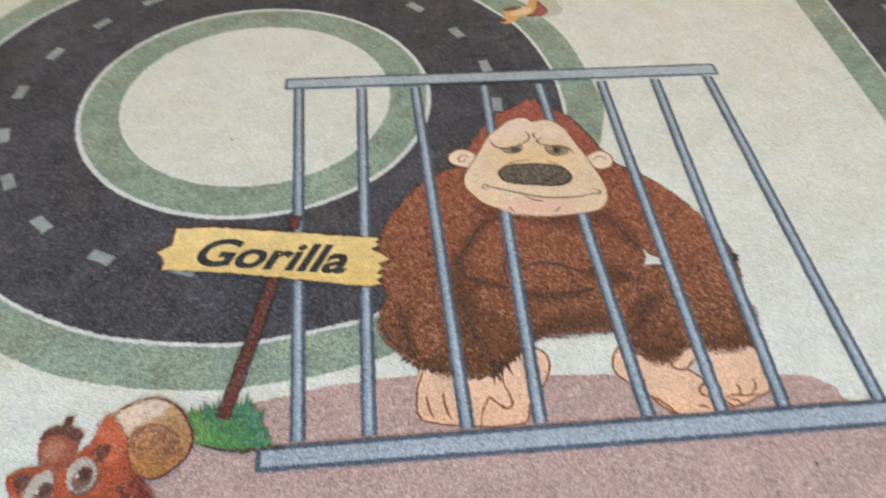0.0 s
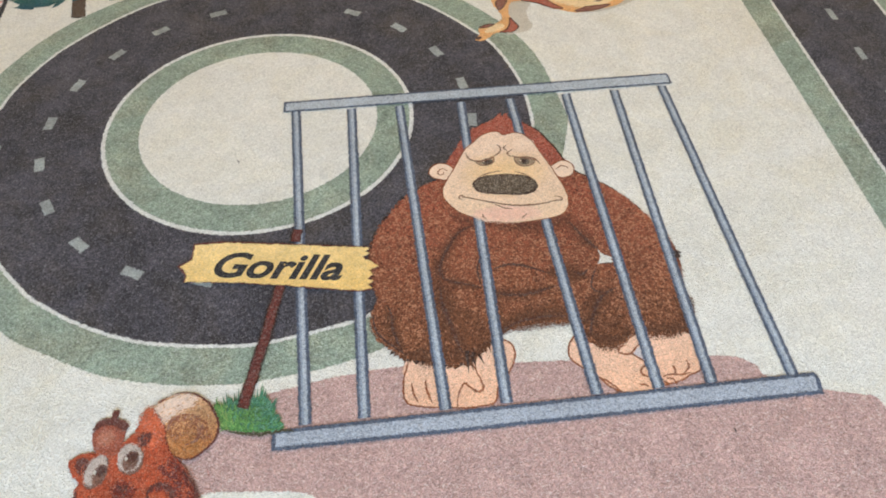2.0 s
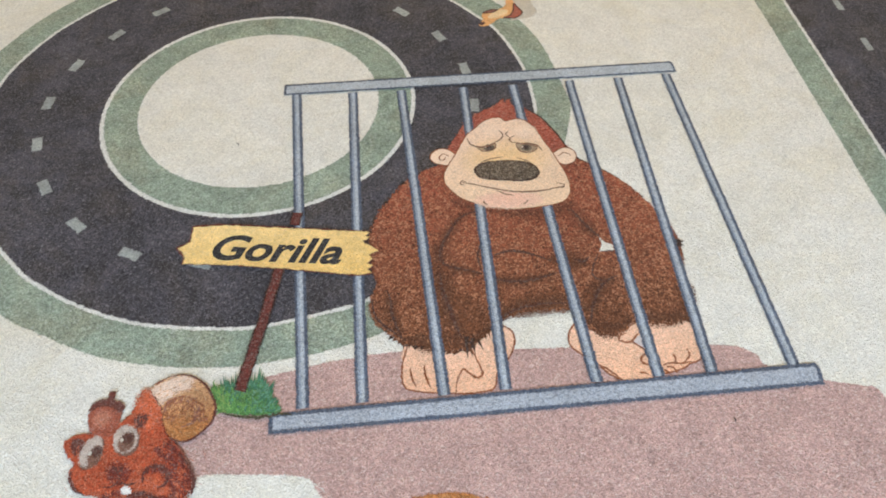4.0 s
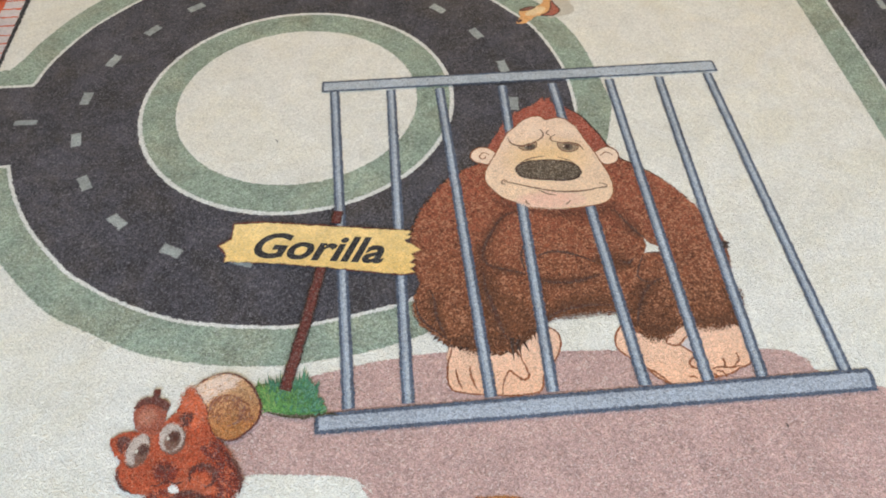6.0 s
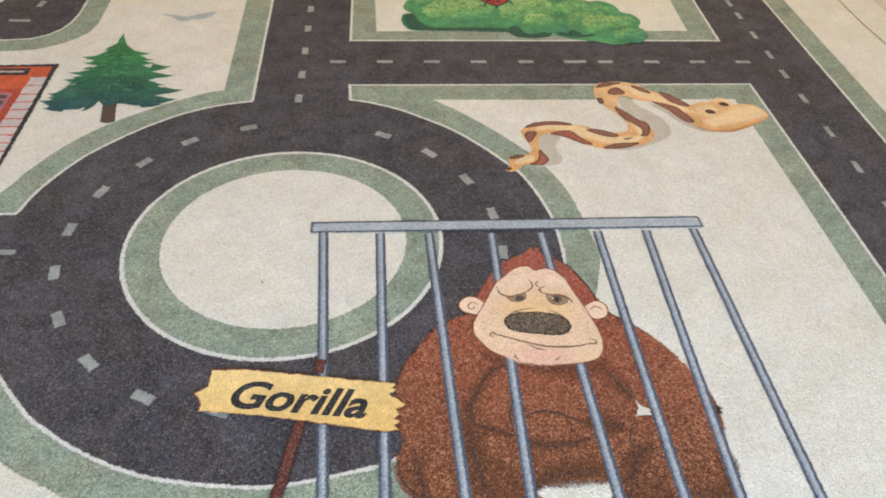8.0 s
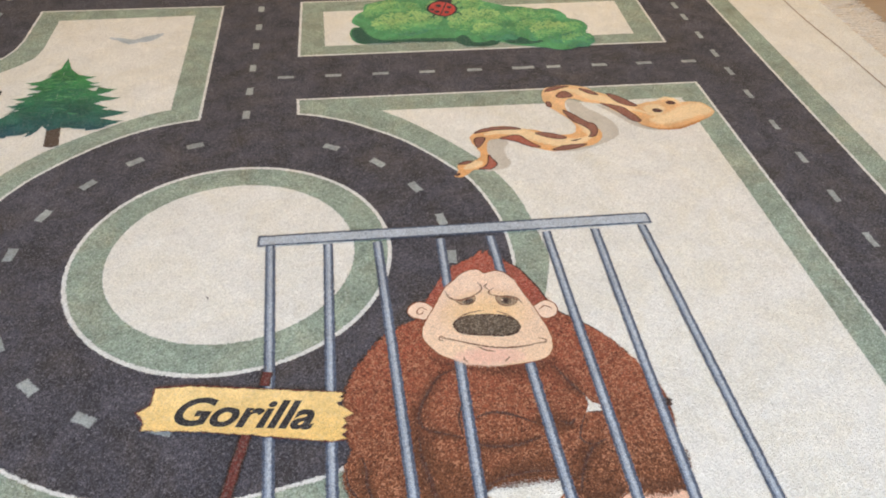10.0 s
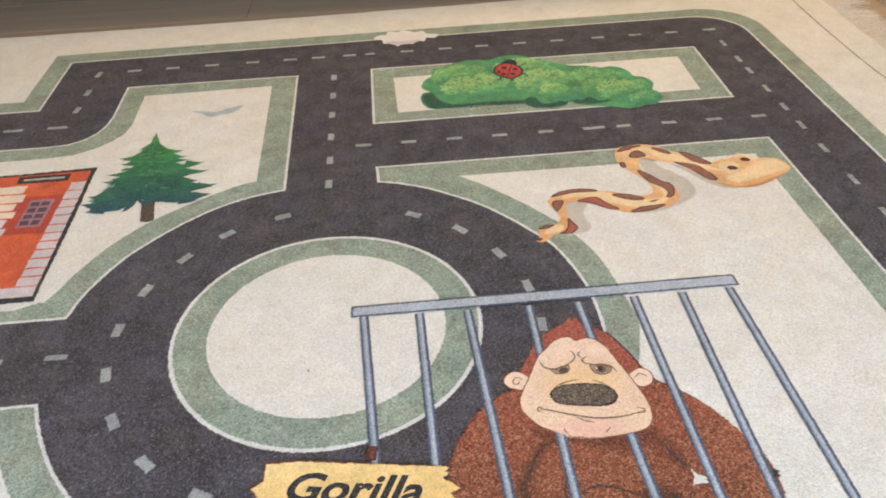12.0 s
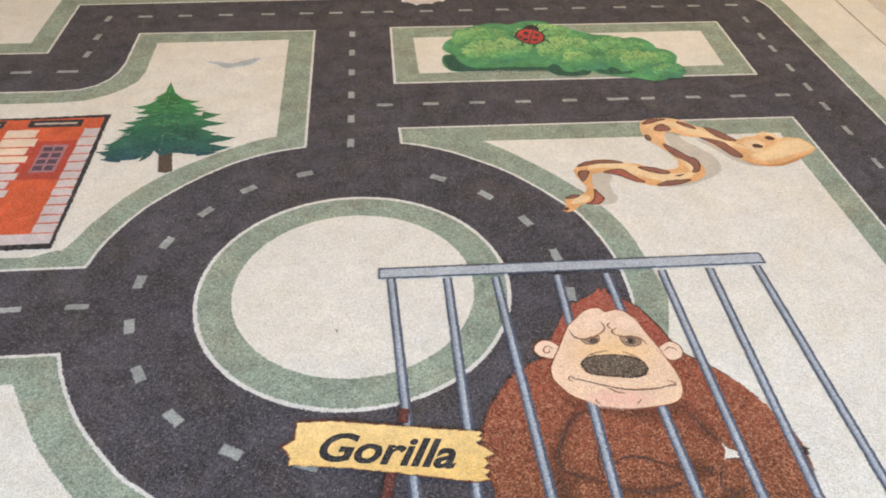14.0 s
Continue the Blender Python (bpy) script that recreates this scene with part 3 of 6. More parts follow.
path_print.shape(smooth([(-0.0339, -0.1932), (-0.0234, -0.1906), (-0.0129, -0.1885), (0.0049, -0.1851), (0.0230, -0.1828)] + [(0.0630, -0.1800), (0.1340, -0.1850), (0.1980, -0.1890), (0.2550, -0.1930), (0.2760, -0.1960), (0.2870, -0.2030), (0.2920, -0.2120)] + [(0.3230, -0.2250), (0.3450, -0.2310), (0.3550, -0.2380)] + [(0.36, -0.29), (0.375, -0.36), (0.30, -0.385), (0.10, -0.385)] + [(0.0130, -0.2730), (0.0130, -0.2680), (0.0080, -0.2630), (0.0000, -0.2580), (-0.0190, -0.2550), (-0.0510, -0.2520), (-0.0680, -0.2520), (-0.0780, -0.2340), (-0.0600, -0.2100)] , 5), 7, PINK)
path_print.done(rug)

# ---- printed rounded figure in the cage: plain coloured shapes ----
figure = Print("brown_figure_print", "large rounded brown figure print with tan patches")
BODY = smooth([(0.1290, 0.0260), (0.1180, 0.0060), (0.1060, -0.0110), (0.0870, -0.0200), (0.0750, -0.0280), (0.0600, -0.0460), (0.0490, -0.0650), (0.0430, -0.0860), (0.0430, -0.1060), (0.0470, -0.1260), (0.0430, -0.1350), (0.0420, -0.1480), (0.0460, -0.1580), (0.0540, -0.1670), (0.0660, -0.1760), (0.0810, -0.1790), (0.0950, -0.1840), (0.1070, -0.1790), (0.1160, -0.1730), (0.1250, -0.1630), (0.1410, -0.1580), (0.1610, -0.1570), (0.1750, -0.1590), (0.1780, -0.1680), (0.1820, -0.1750), (0.1940, -0.1770), (0.2050, -0.1800), (0.2150, -0.1730), (0.2330, -0.1730), (0.2470, -0.1730), (0.2540, -0.1760), (0.2550, -0.1600), (0.2590, -0.1420), (0.2630, -0.1250), (0.2650, -0.1100), (0.2630, -0.0940), (0.2560, -0.0760), (0.2470, -0.0580), (0.2360, -0.0420), (0.2200, -0.0260), (0.2090, -0.0170), (0.1990, 0.0020), (0.1850, 0.0280), (0.1700, 0.0420), (0.1570, 0.0480), (0.1410, 0.0400)])
figure.shape(BODY, 12, FUR, 0.0011, 0.003, 0.0022)
# soft shade in the folds: wide pale washes under narrower dark ones
for points, w in (([(0.1239, -0.0633), (0.1112, -0.0698), (0.1016, -0.0820), (0.0962, -0.0952), (0.0942, -0.1074), (0.0991, -0.1150), (0.1097, -0.1197), (0.1204, -0.1238)], 0.008), ([(0.0907, -0.0925), (0.0908, -0.1091), (0.0917, -0.1251), (0.0932, -0.1425), (0.0966, -0.1621), (0.1010, -0.1765), (0.1045, -0.1846)], 0.012), ([(0.1892, -0.0670), (0.1951, -0.0755), (0.2011, -0.0873), (0.2072, -0.0977)], 0.010), ([(0.1682, -0.1154), (0.1787, -0.1155), (0.1863, -0.1183), (0.1946, -0.1212)], 0.011), ([(0.2107, -0.1349), (0.2036, -0.1380), (0.1972, -0.1451), (0.1927, -0.1549), (0.1872, -0.1690)], 0.009), ([(0.1238, -0.1622), (0.1392, -0.1539), (0.1570, -0.1511), (0.1760, -0.1532), (0.1882, -0.1609)], 0.011), ([(0.0530, -0.1297), (0.0548, -0.1422), (0.0571, -0.1552), (0.0616, -0.1689)], 0.006), ([(0.0674, -0.1713), (0.0783, -0.1742), (0.0931, -0.1740), (0.1036, -0.1802)], 0.011), ([(0.1876, -0.1708), (0.1966, -0.1744), (0.2072, -0.1746)], 0.010), ([(0.2191, -0.1669), (0.2339, -0.1694), (0.2544, -0.1716)], 0.009), ([(0.2574, -0.1369), (0.2557, -0.1560), (0.2530, -0.1723)], 0.007), ([(0.1219, -0.1244), (0.1331, -0.1295), (0.1525, -0.1316), (0.1711, -0.1277)], 0.006), ([(0.1054, -0.0521), (0.1175, -0.0592), (0.1295, -0.0662)], 0.008), ([(0.1962, -0.0620), (0.1889, -0.0681), (0.1757, -0.0701), (0.1502, -0.0696), (0.1296, -0.0651)], 0.009)):
    figure.stroke(smooth(points, 5, False), w * 1.5, 12.5, FUR_SOFT, (0.2, 0.2), 0.0012, 0.008)
    figure.stroke(smooth(points, 5, False), w * 0.6, 12.9, FUR_MID, (0.15, 0.15), 0.0012, 0.005)
for points in ([(0.0962, -0.1438), (0.1062, -0.1401), (0.1166, -0.1506), (0.1197, -0.1645), (0.1157, -0.1720), (0.1076, -0.1773), (0.1010, -0.1696), (0.0971, -0.1576)], [(0.1958, -0.1617), (0.2054, -0.1600), (0.2116, -0.1661), (0.2074, -0.1738), (0.1961, -0.1735), (0.1902, -0.1693)]):
    figure.shape(smooth(points), 12.7, FUR_SOFT, 0.001, 0.002, 0.008)
# pen lines of the folds
for points, w in (([(0.1219, -0.0654), (0.1103, -0.0709), (0.1015, -0.0831), (0.0954, -0.0952), (0.0927, -0.1063), (0.0975, -0.1144), (0.1091, -0.1186), (0.1205, -0.1228)], 0.0016), ([(0.1313, -0.1079), (0.1365, -0.1059), (0.1439, -0.1051), (0.1526, -0.1071), (0.1609, -0.1111), (0.1696, -0.1166)], 0.0017), ([(0.1219, -0.1240), (0.1300, -0.1288), (0.1399, -0.1318), (0.1517, -0.1321), (0.1632, -0.1299), (0.1733, -0.1270)], 0.0016), ([(0.1931, -0.0686), (0.1977, -0.0792), (0.2037, -0.0909), (0.2088, -0.0979)], 0.0015), ([(0.2057, -0.1112), (0.2108, -0.1107), (0.2161, -0.1123)], 0.0015), ([(0.2134, -0.1337), (0.2055, -0.1368), (0.1994, -0.1425), (0.1944, -0.1505), (0.1897, -0.1611), (0.1868, -0.1707)], 0.0015), ([(0.0538, -0.1308), (0.0564, -0.1405), (0.0566, -0.1507), (0.0591, -0.1608), (0.0623, -0.1690)], 0.0014), ([(0.0915, -0.1192), (0.0917, -0.1339), (0.0950, -0.1483), (0.0974, -0.1613), (0.1012, -0.1749)], 0.0018), ([(0.1229, -0.1631), (0.1302, -0.1598), (0.1402, -0.1549), (0.1568, -0.1521), (0.1760, -0.1532)], 0.0014), ([(0.0435, -0.1373), (0.0446, -0.1485), (0.0488, -0.1570), (0.0566, -0.1649), (0.0643, -0.1727)], 0.0013), ([(0.1245, -0.0920), (0.1193, -0.1071), (0.1206, -0.1224)], 0.0010), ([(0.1867, -0.1164), (0.1926, -0.1190), (0.1974, -0.1155)], 0.0014), ([(0.2047, -0.1122), (0.1965, -0.1305), (0.2038, -0.1371)], 0.0010)):
    figure.stroke(smooth(points, 7, False), w * 1.3, 13.6, FUR_LINE, (0.3, 0.3), 0.0002, 0.0024)


def inside(x, y, outline):
    hit = False
    for (x0, y0), (x1, y1) in zip(outline, outline[1:] + outline[:1]):
        if (y0 > y) != (y1 > y) and x < x0 + (y - y0) * (x1 - x0) / (y1 - y0):
            hit = not hit
    return hit


def hairs(printed, outline, count, level, inks, length, width, lean, seed):
    """Short printed fur strokes inside an outline; lean(x, y): their direction in radians; inks: a choice, or ink(x, y, pick)."""
    pick = random.Random(seed)
    xs, ys = [p[0] for p in outline], [p[1] for p in outline]
    placed = 0
    while placed < count:
        x, y = pick.uniform(min(xs), max(xs)), pick.uniform(min(ys), max(ys))
        if not inside(x, y, outline):
            continue
        a = lean(x, y) + pick.gauss(0, 0.45)
        h, b = length * pick.uniform(0.5, 1.3), pick.uniform(-0.5, 0.5)
        z = (level + 0.004 * (placed % 60)) * LEVEL
        line = [(x, y), (x + 0.5 * h * math.cos(a), y + 0.5 * h * math.sin(a)), (x + h * math.cos(a + b), y + h * math.sin(a + b))]
        left, right = ribbon(line, width * pick.uniform(0.7, 1.3), (0.5, 0.1))
        k = printed.slot(inks(x, y, pick) if callable(inks) else pick.choice(inks))
        l0, r0 = printed.put(left, z, 0.0), printed.put(right, z, 0.0)
        for i in range(2):
            printed.face((l0 + i, r0 + i, r0 + i + 1, l0 + i + 1), k)
        placed += 1


hairs(figure, BODY[::3], 4600, 13.3, (FUR_MID, FUR_SOFT, FUR_TIP, FUR_TIP, FUR_MID, FUR), 0.0026, 0.0006, lambda x, y: -1.57 + 6 * (x - 0.15) + 1.2 * math.sin(60 * x) * math.sin(50 * y), 21)
# ragged cuffs and edge tufts
rnd = random.Random(3)


def tufts(points, size, level, material, down=1.0):
    for x, y in woven(points, 0.0006, 0.0024, False):
        lean = rnd.uniform(-0.5, 0.5)
        h = size * rnd.uniform(0.35, 1.4)
        figure.shape([(x - 0.0016, y + 0.003), (x + lean * h, y - h * down), (x + 0.0016, y + 0.003)], level, material, 0)


tufts([(0.0643, -0.1736), (0.0729, -0.1719), (0.0820, -0.1737), (0.0931, -0.1740), (0.0995, -0.1764), (0.1050, -0.1804), (0.1091, -0.1774)], 0.0065, 13.6, FUR_MID)
tufts([(0.1040, -0.1760), (0.1066, -0.1797), (0.1100, -0.1758)], 0.0110, 13.6, FUR_DARK)
tufts([(0.1100, -0.1758), (0.1158, -0.1712), (0.1206, -0.1691)], 0.0045, 13.6, FUR_MID)
tufts([(0.1854, -0.1706), (0.1911, -0.1721), (0.1974, -0.1745), (0.2070, -0.1755), (0.2133, -0.1717)], 0.0045, 13.6, FUR_MID)
tufts([(0.2259, -0.1704), (0.2331, -0.1720), (0.2445, -0.1723), (0.2545, -0.1725)], 0.0042, 13.6, FUR_MID)
for edge, size in ((BODY[16:42], 0.0035), (BODY[66:92], 0.0030), (BODY[175:205], 0.0030)):
    for x, y in edge:
        figure.shape([(x - 0.0012, y + 0.0012), (x + rnd.uniform(-1, 1) * size * 0.6 + (0.5 * size if x > 0.15 else -0.5 * size), y - size * rnd.uniform(0.3, 1)), (x + 0.0012, y - 0.0006)], 13.5, rnd.choice((FUR_MID, FUR_SOFT, FUR_DARK)), 0)
figure.stroke(BODY[190:212], 0.0012, 13.4, FUR_DARK, (0.3, 0.3), 0.0004, 0.001)
figure.shape([(0.2599, -0.1034), (0.2650, -0.1061), (0.2679, -0.1074), (0.2649, -0.1092), (0.2667, -0.1115), (0.2613, -0.1130), (0.2583, -0.1148)], 13.7, FUR_DARK, 0.0004)
figure.shape([(0.2086, -0.0989), (0.2116, -0.1035), (0.2182, -0.1074), (0.2147, -0.1080), (0.2181, -0.1110), (0.2116, -0.1108), (0.2061, -0.1113), (0.2087, -0.1053)], 13.7, CREAM, 0.0002)
# russet crown, under the bars
CROWN = smooth([(0.1068, -0.0022), (0.1150, 0.0153), (0.1241, 0.0307), (0.1338, 0.0408), (0.1441, 0.0468), (0.1535, 0.0523), (0.1592, 0.0583), (0.1615, 0.0543), (0.1649, 0.0576), (0.1669, 0.0515), (0.1754, 0.0469), (0.1865, 0.0357), (0.1949, 0.0194), (0.2005, 0.0045), (0.2036, -0.0077), (0.1960, -0.0184), (0.1853, 0.0075), (0.1768, 0.0262), (0.1582, 0.0283), (0.1419, 0.0301), (0.1278, 0.0139), (0.1136, -0.0068)])
figure.shape(CROWN, 14, HAIR, 0.0008, 0.002, 0.0016)
hairs(figure, CROWN, 420, 14.2, (HAIR_TIP, HAIR, FUR_SOFT), 0.0026, 0.0006, lambda x, y: math.atan2(y + 0.02, x - 0.153), 5)
figure.stroke(smooth([(0.1740, 0.0470), (0.1865, 0.0356), (0.1949, 0.0193), (0.2005, 0.0045), (0.2033, -0.0071)], 5, False), 0.0013, 14.6, FUR_DARK, (0.3, 0.5), 0.0004, 0.001)
# pale feet and hands
for points in ([(0.0660, -0.1750), (0.0610, -0.1920), (0.0620, -0.2060), (0.0710, -0.2100), (0.0880, -0.2130), (0.1050, -0.2140), (0.1170, -0.2120), (0.1210, -0.2010), (0.1280, -0.1930), (0.1340, -0.1830), (0.1350, -0.1750), (0.1320, -0.1690), (0.1250, -0.1670), (0.1160, -0.1730), (0.1070, -0.1790), (0.0960, -0.1820)], [(0.1780, -0.1680), (0.1720, -0.1750), (0.1700, -0.1850), (0.1760, -0.1930), (0.1850, -0.2010), (0.1900, -0.2080), (0.1990, -0.2140), (0.2130, -0.2150), (0.2230, -0.2120), (0.2350, -0.2100), (0.2440, -0.2060), (0.2520, -0.2020), (0.2550, -0.1890), (0.2550, -0.1760), (0.2390, -0.1730), (0.2250, -0.1710), (0.2150, -0.1730), (0.2050, -0.1790), (0.1940, -0.1770), (0.1840, -0.1750)]):
    figure.shape(smooth(points), 11, SKIN)
    figure.stroke(smooth(points + points[:1], 5, False), 0.0010, 11.5, SKIN_LINE, (1, 1))
figure.shape([(0.2108, -0.1872), (0.2187, -0.1802), (0.2190, -0.1846), (0.2175, -0.1930)], 11.8, QUOIN, 0.0003)
for points in ([(0.0663, -0.1934), (0.0669, -0.2003), (0.0692, -0.2070)], [(0.0751, -0.1915), (0.0755, -0.1996), (0.0783, -0.2087)], [(0.1057, -0.1813), (0.1084, -0.1891), (0.1109, -0.1977), (0.1111, -0.2018), (0.1080, -0.2038), (0.1040, -0.2010), (0.0998, -0.1969), (0.0969, -0.2003), (0.0945, -0.2060), (0.0935, -0.2126)], [(0.2082, -0.1800), (0.2041, -0.1813), (0.2025, -0.1846), (0.2057, -0.1867), (0.2103, -0.1863), (0.2153, -0.1816), (0.2189, -0.1794)], [(0.2103, -0.1863), (0.2138, -0.1901), (0.2180, -0.1939)], [(0.2207, -0.1976), (0.2164, -0.1971), (0.2132, -0.1993), (0.2135, -0.2027), (0.2166, -0.2046), (0.2199, -0.2058)], [(0.2259, -0.2056), (0.2313, -0.2045), (0.2385, -0.2053), (0.2447, -0.2043)], [(0.2343, -0.1982), (0.2351, -0.2016), (0.2335, -0.2048)], [(0.2442, -0.1950), (0.2445, -0.2001), (0.2401, -0.2046)], [(0.2278, -0.2066), (0.2318, -0.2079), (0.2335, -0.2121)], [(0.2257, -0.2089), (0.2285, -0.2116)], [(0.1845, -0.2013), (0.1896, -0.2043), (0.1936, -0.2088), (0.1976, -0.2132)], [(0.2094, -0.2096), (0.2130, -0.2100), (0.2154, -0.2119)]):
    figure.stroke(smooth(points, 5, False), 0.0012, 11.9, SKIN_LINE, (0.6, 0.4))
# tan head patch with ears and a few dark marks
for ear, curl in (([(0.1138, -0.0047), (0.1090, 0.0010), (0.1019, 0.0031), (0.0956, -0.0008), (0.0934, -0.0063), (0.0956, -0.0116), (0.1011, -0.0147), (0.1064, -0.0160), (0.1104, -0.0120)], [(0.1083, -0.0061), (0.1040, -0.0030), (0.1006, -0.0065), (0.1016, -0.0098), (0.1048, -0.0089), (0.1055, -0.0064)]), ([(0.1891, -0.0117), (0.1955, -0.0066), (0.2014, -0.0046), (0.2068, -0.0078), (0.2087, -0.0139), (0.2060, -0.0206), (0.1999, -0.0237), (0.1952, -0.0226), (0.1915, -0.0184)], [(0.1941, -0.0142), (0.1984, -0.0108), (0.2027, -0.0120), (0.2040, -0.0147)])):
    figure.shape(smooth(ear), 18, TAN_LIGHT, 0.0003, 0.0015, 0.001)
    figure.stroke(smooth(ear + ear[:1], 5, False), 0.0009, 18.3, SKIN_LINE, (1, 1), 0.0002)
    figure.stroke(smooth(curl, 4, False), 0.0009, 18.6, SKIN_LINE, (0.6, 0.3), 0.0002)
HEAD = smooth([(0.1318, 0.0238), (0.1392, 0.0312), (0.1473, 0.0352), (0.1544, 0.0351), (0.1585, 0.0305), (0.1639, 0.0320), (0.1706, 0.0319), (0.1769, 0.0270), (0.1822, 0.0168), (0.1857, 0.0049), (0.1898, -0.0080), (0.1938, -0.0225), (0.1970, -0.0359), (0.1973, -0.0474), (0.1946, -0.0566), (0.1877, -0.0628), (0.1744, -0.0654), (0.1592, -0.0666), (0.1486, -0.0660), (0.1384, -0.0632), (0.1304, -0.0589), (0.1212, -0.0567), (0.1120, -0.0505), (0.1056, -0.0416), (0.1021, -0.0334), (0.1029, -0.0244), (0.1074, -0.0149), (0.1140, -0.0035), (0.1198, 0.0082), (0.1254, 0.0177)])
figure.shape(HEAD, 19, TAN, 0.0004)
figure.stroke(HEAD + HEAD[:2], 0.0008, 20, SKIN_LINE, (1, 1), 0.0003)
for k in range(4):
    figure.shape(ellipse(*[(0.1533, -0.0144)][0], 0.036 - 0.006 * k, 0.025 - 0.005 * k, 0), 20.1 + 0.2 * k, TAN_WARM[k], 0.001, 0.002, 0.006)
for place, rx, ry in (([(0.1463, 0.0207)], 0.0085, 0.0070), ([(0.1721, 0.0178)], 0.0085, 0.0070)):
    figure.shape(ellipse(*place[0], rx, ry, 0), 20.95, TAN_LIGHT, 0.0003, 0.002, 0.005)
for k in range(3):
    figure.shape(ellipse(*[(0.1487, -0.0569)][0], 0.026 - 0.006 * k, 0.0085 - 0.0016 * k, -3), 20.1 + 0.2 * k, BLUSH_TAN[k], 0.0006, 0.002, 0.004)
NOSE = smooth([(0.1270, -0.0235), (0.1312, -0.0177), (0.1405, -0.0156), (0.1540, -0.0158), (0.1670, -0.0185), (0.1743, -0.0237), (0.1757, -0.0307), (0.1722, -0.0358), (0.1639, -0.0380), (0.1509, -0.0365), (0.1359, -0.0337), (0.1288, -0.0299)])
figure.shape(NOSE, 21, GREY_INK, 0.0005, 0.0015, 0.0012)
figure.stroke(NOSE + NOSE[:2], 0.0014, 21.2, FUR_DARK, (1, 1), 0.0004, 0.0014)
hairs(figure, NOSE, 130, 21.3, (NOSE_TIP, FUR_DARK, NOSE_TIP), 0.0022, 0.0006, lambda x, y: 0.2, 8)
for points, w in (([(0.1158, -0.0358), (0.1243, -0.0385), (0.1367, -0.0434), (0.1534, -0.0488), (0.1706, -0.0501), (0.1831, -0.0485), (0.1914, -0.0464)], 0.0012), ([(0.1169, -0.0383), (0.1143, -0.0374), (0.1151, -0.0345), (0.1177, -0.0348), (0.1184, -0.0366)], 0.0010), ([(0.1868, -0.0429), (0.1910, -0.0440), (0.1928, -0.0460), (0.1902, -0.0481), (0.1849, -0.0481)], 0.0009), ([(0.1304, -0.0177), (0.1362, -0.0139), (0.1446, -0.0117), (0.1519, -0.0112)], 0.0010), ([(0.1607, -0.0128), (0.1682, -0.0168), (0.1743, -0.0231)], 0.0009), ([(0.1248, 0.0121), (0.1269, 0.0059), (0.1302, 0.0029), (0.1383, 0.0020), (0.1441, 0.0046), (0.1481, 0.0068)], 0.0013), ([(0.1513, 0.0199), (0.1539, 0.0149), (0.1523, 0.0104), (0.1481, 0.0068), (0.1441, 0.0046)], 0.0011), ([(0.1591, 0.0184), (0.1566, 0.0146), (0.1597, 0.0102)], 0.0009), ([(0.1633, 0.0125), (0.1590, 0.0090), (0.1594, 0.0056), (0.1629, 0.0039)], 0.0011), ([(0.1607, 0.0048), (0.1668, 0.0028), (0.1741, 0.0020), (0.1800, -0.0013), (0.1826, -0.0068)], 0.0013), ([(0.1407, -0.0462), (0.1462, -0.0504), (0.1536, -0.0529)], 0.0009), ([(0.1300, -0.0550), (0.1304, -0.0585), (0.1327, -0.0605)], 0.0008), ([(0.1631, -0.0586), (0.1589, -0.0628)], 0.0008)):
    figure.stroke(smooth(points, 5, False), w, 21.5, FACE_LINE, (0.4, 0.3), 0.0003)
# half-closed eyes: lid line, pale ball cut off by the lid, dark iris
for ball, iris in (([(0.1310, 0.0022), (0.1373, 0.0015), (0.1469, 0.0050), (0.1462, -0.0001), (0.1412, -0.0035), (0.1349, -0.0028)], [(0.1408, 0.0005)]), ([(0.1632, 0.0032), (0.1722, 0.0016), (0.1797, -0.0025), (0.1763, -0.0067), (0.1688, -0.0078), (0.1640, -0.0034)], [(0.1706, -0.0022)])):
    figure.shape(smooth(ball), 21, OLIVE, 0.0003, 0.0015, 0.001)
    figure.shape(ellipse(*iris[0], 0.0042, 0.0038, 0, 18), 21.2, GREY_INK, 0.0003, 0.001, 0.0012)
    figure.shape(ellipse(iris[0][0], iris[0][1] + 0.0002, 0.0022, 0.0024, 0, 14), 21.4, FUR_DARK, 0.0002, 0.001, 0.0008)
    figure.shape(ellipse(iris[0][0] - 0.0030, iris[0][1] + 0.0008, 0.0008, 0.0009, 0, 10), 21.6, TAN_LIGHT, 0.0001, 0.001, 0.0006)
    figure.stroke(smooth(ball[2:] + ball[:1], 4, False), 0.0011, 21.5, FACE_LINE, (0.4, 0.4), 0.0002)
    figure.stroke(smooth(ball[:3], 5, False), 0.0015, 21.7, FACE_LINE, (0.5, 0.5), 0.0002)
figure.done(rug)

# ---- printed cage ----
RAILS = (([(-0.0211, -0.2169), (0.3211, -0.2128), (0.3233, -0.2155), (0.3217, -0.2282), (-0.0210, -0.2305)], 16, "cage_print", "steel blue printed cage on a broad rail"), ([(-0.0248, 0.0951), (0.3147, 0.0952), (0.3166, 0.0926), (0.3167, 0.0806), (-0.0252, 0.0815)], 15.5, "top_rail", "light steel blue rail"))
cage_ob = rug
for quad, up, name, label in RAILS:
    rail = Print(name, label)
    rail.shape(quad, up, STEEL_DARK, 0.0004)
    rail.shape(shrink(quad[::-1], 0.0026 if up == 16 else 0.0020), up + 0.2, RAIL if up == 16 else STEEL_LIGHT, 0.0005)
    made = rail.done(cage_ob)
    cage_ob = made if cage_ob is rug else cage_ob
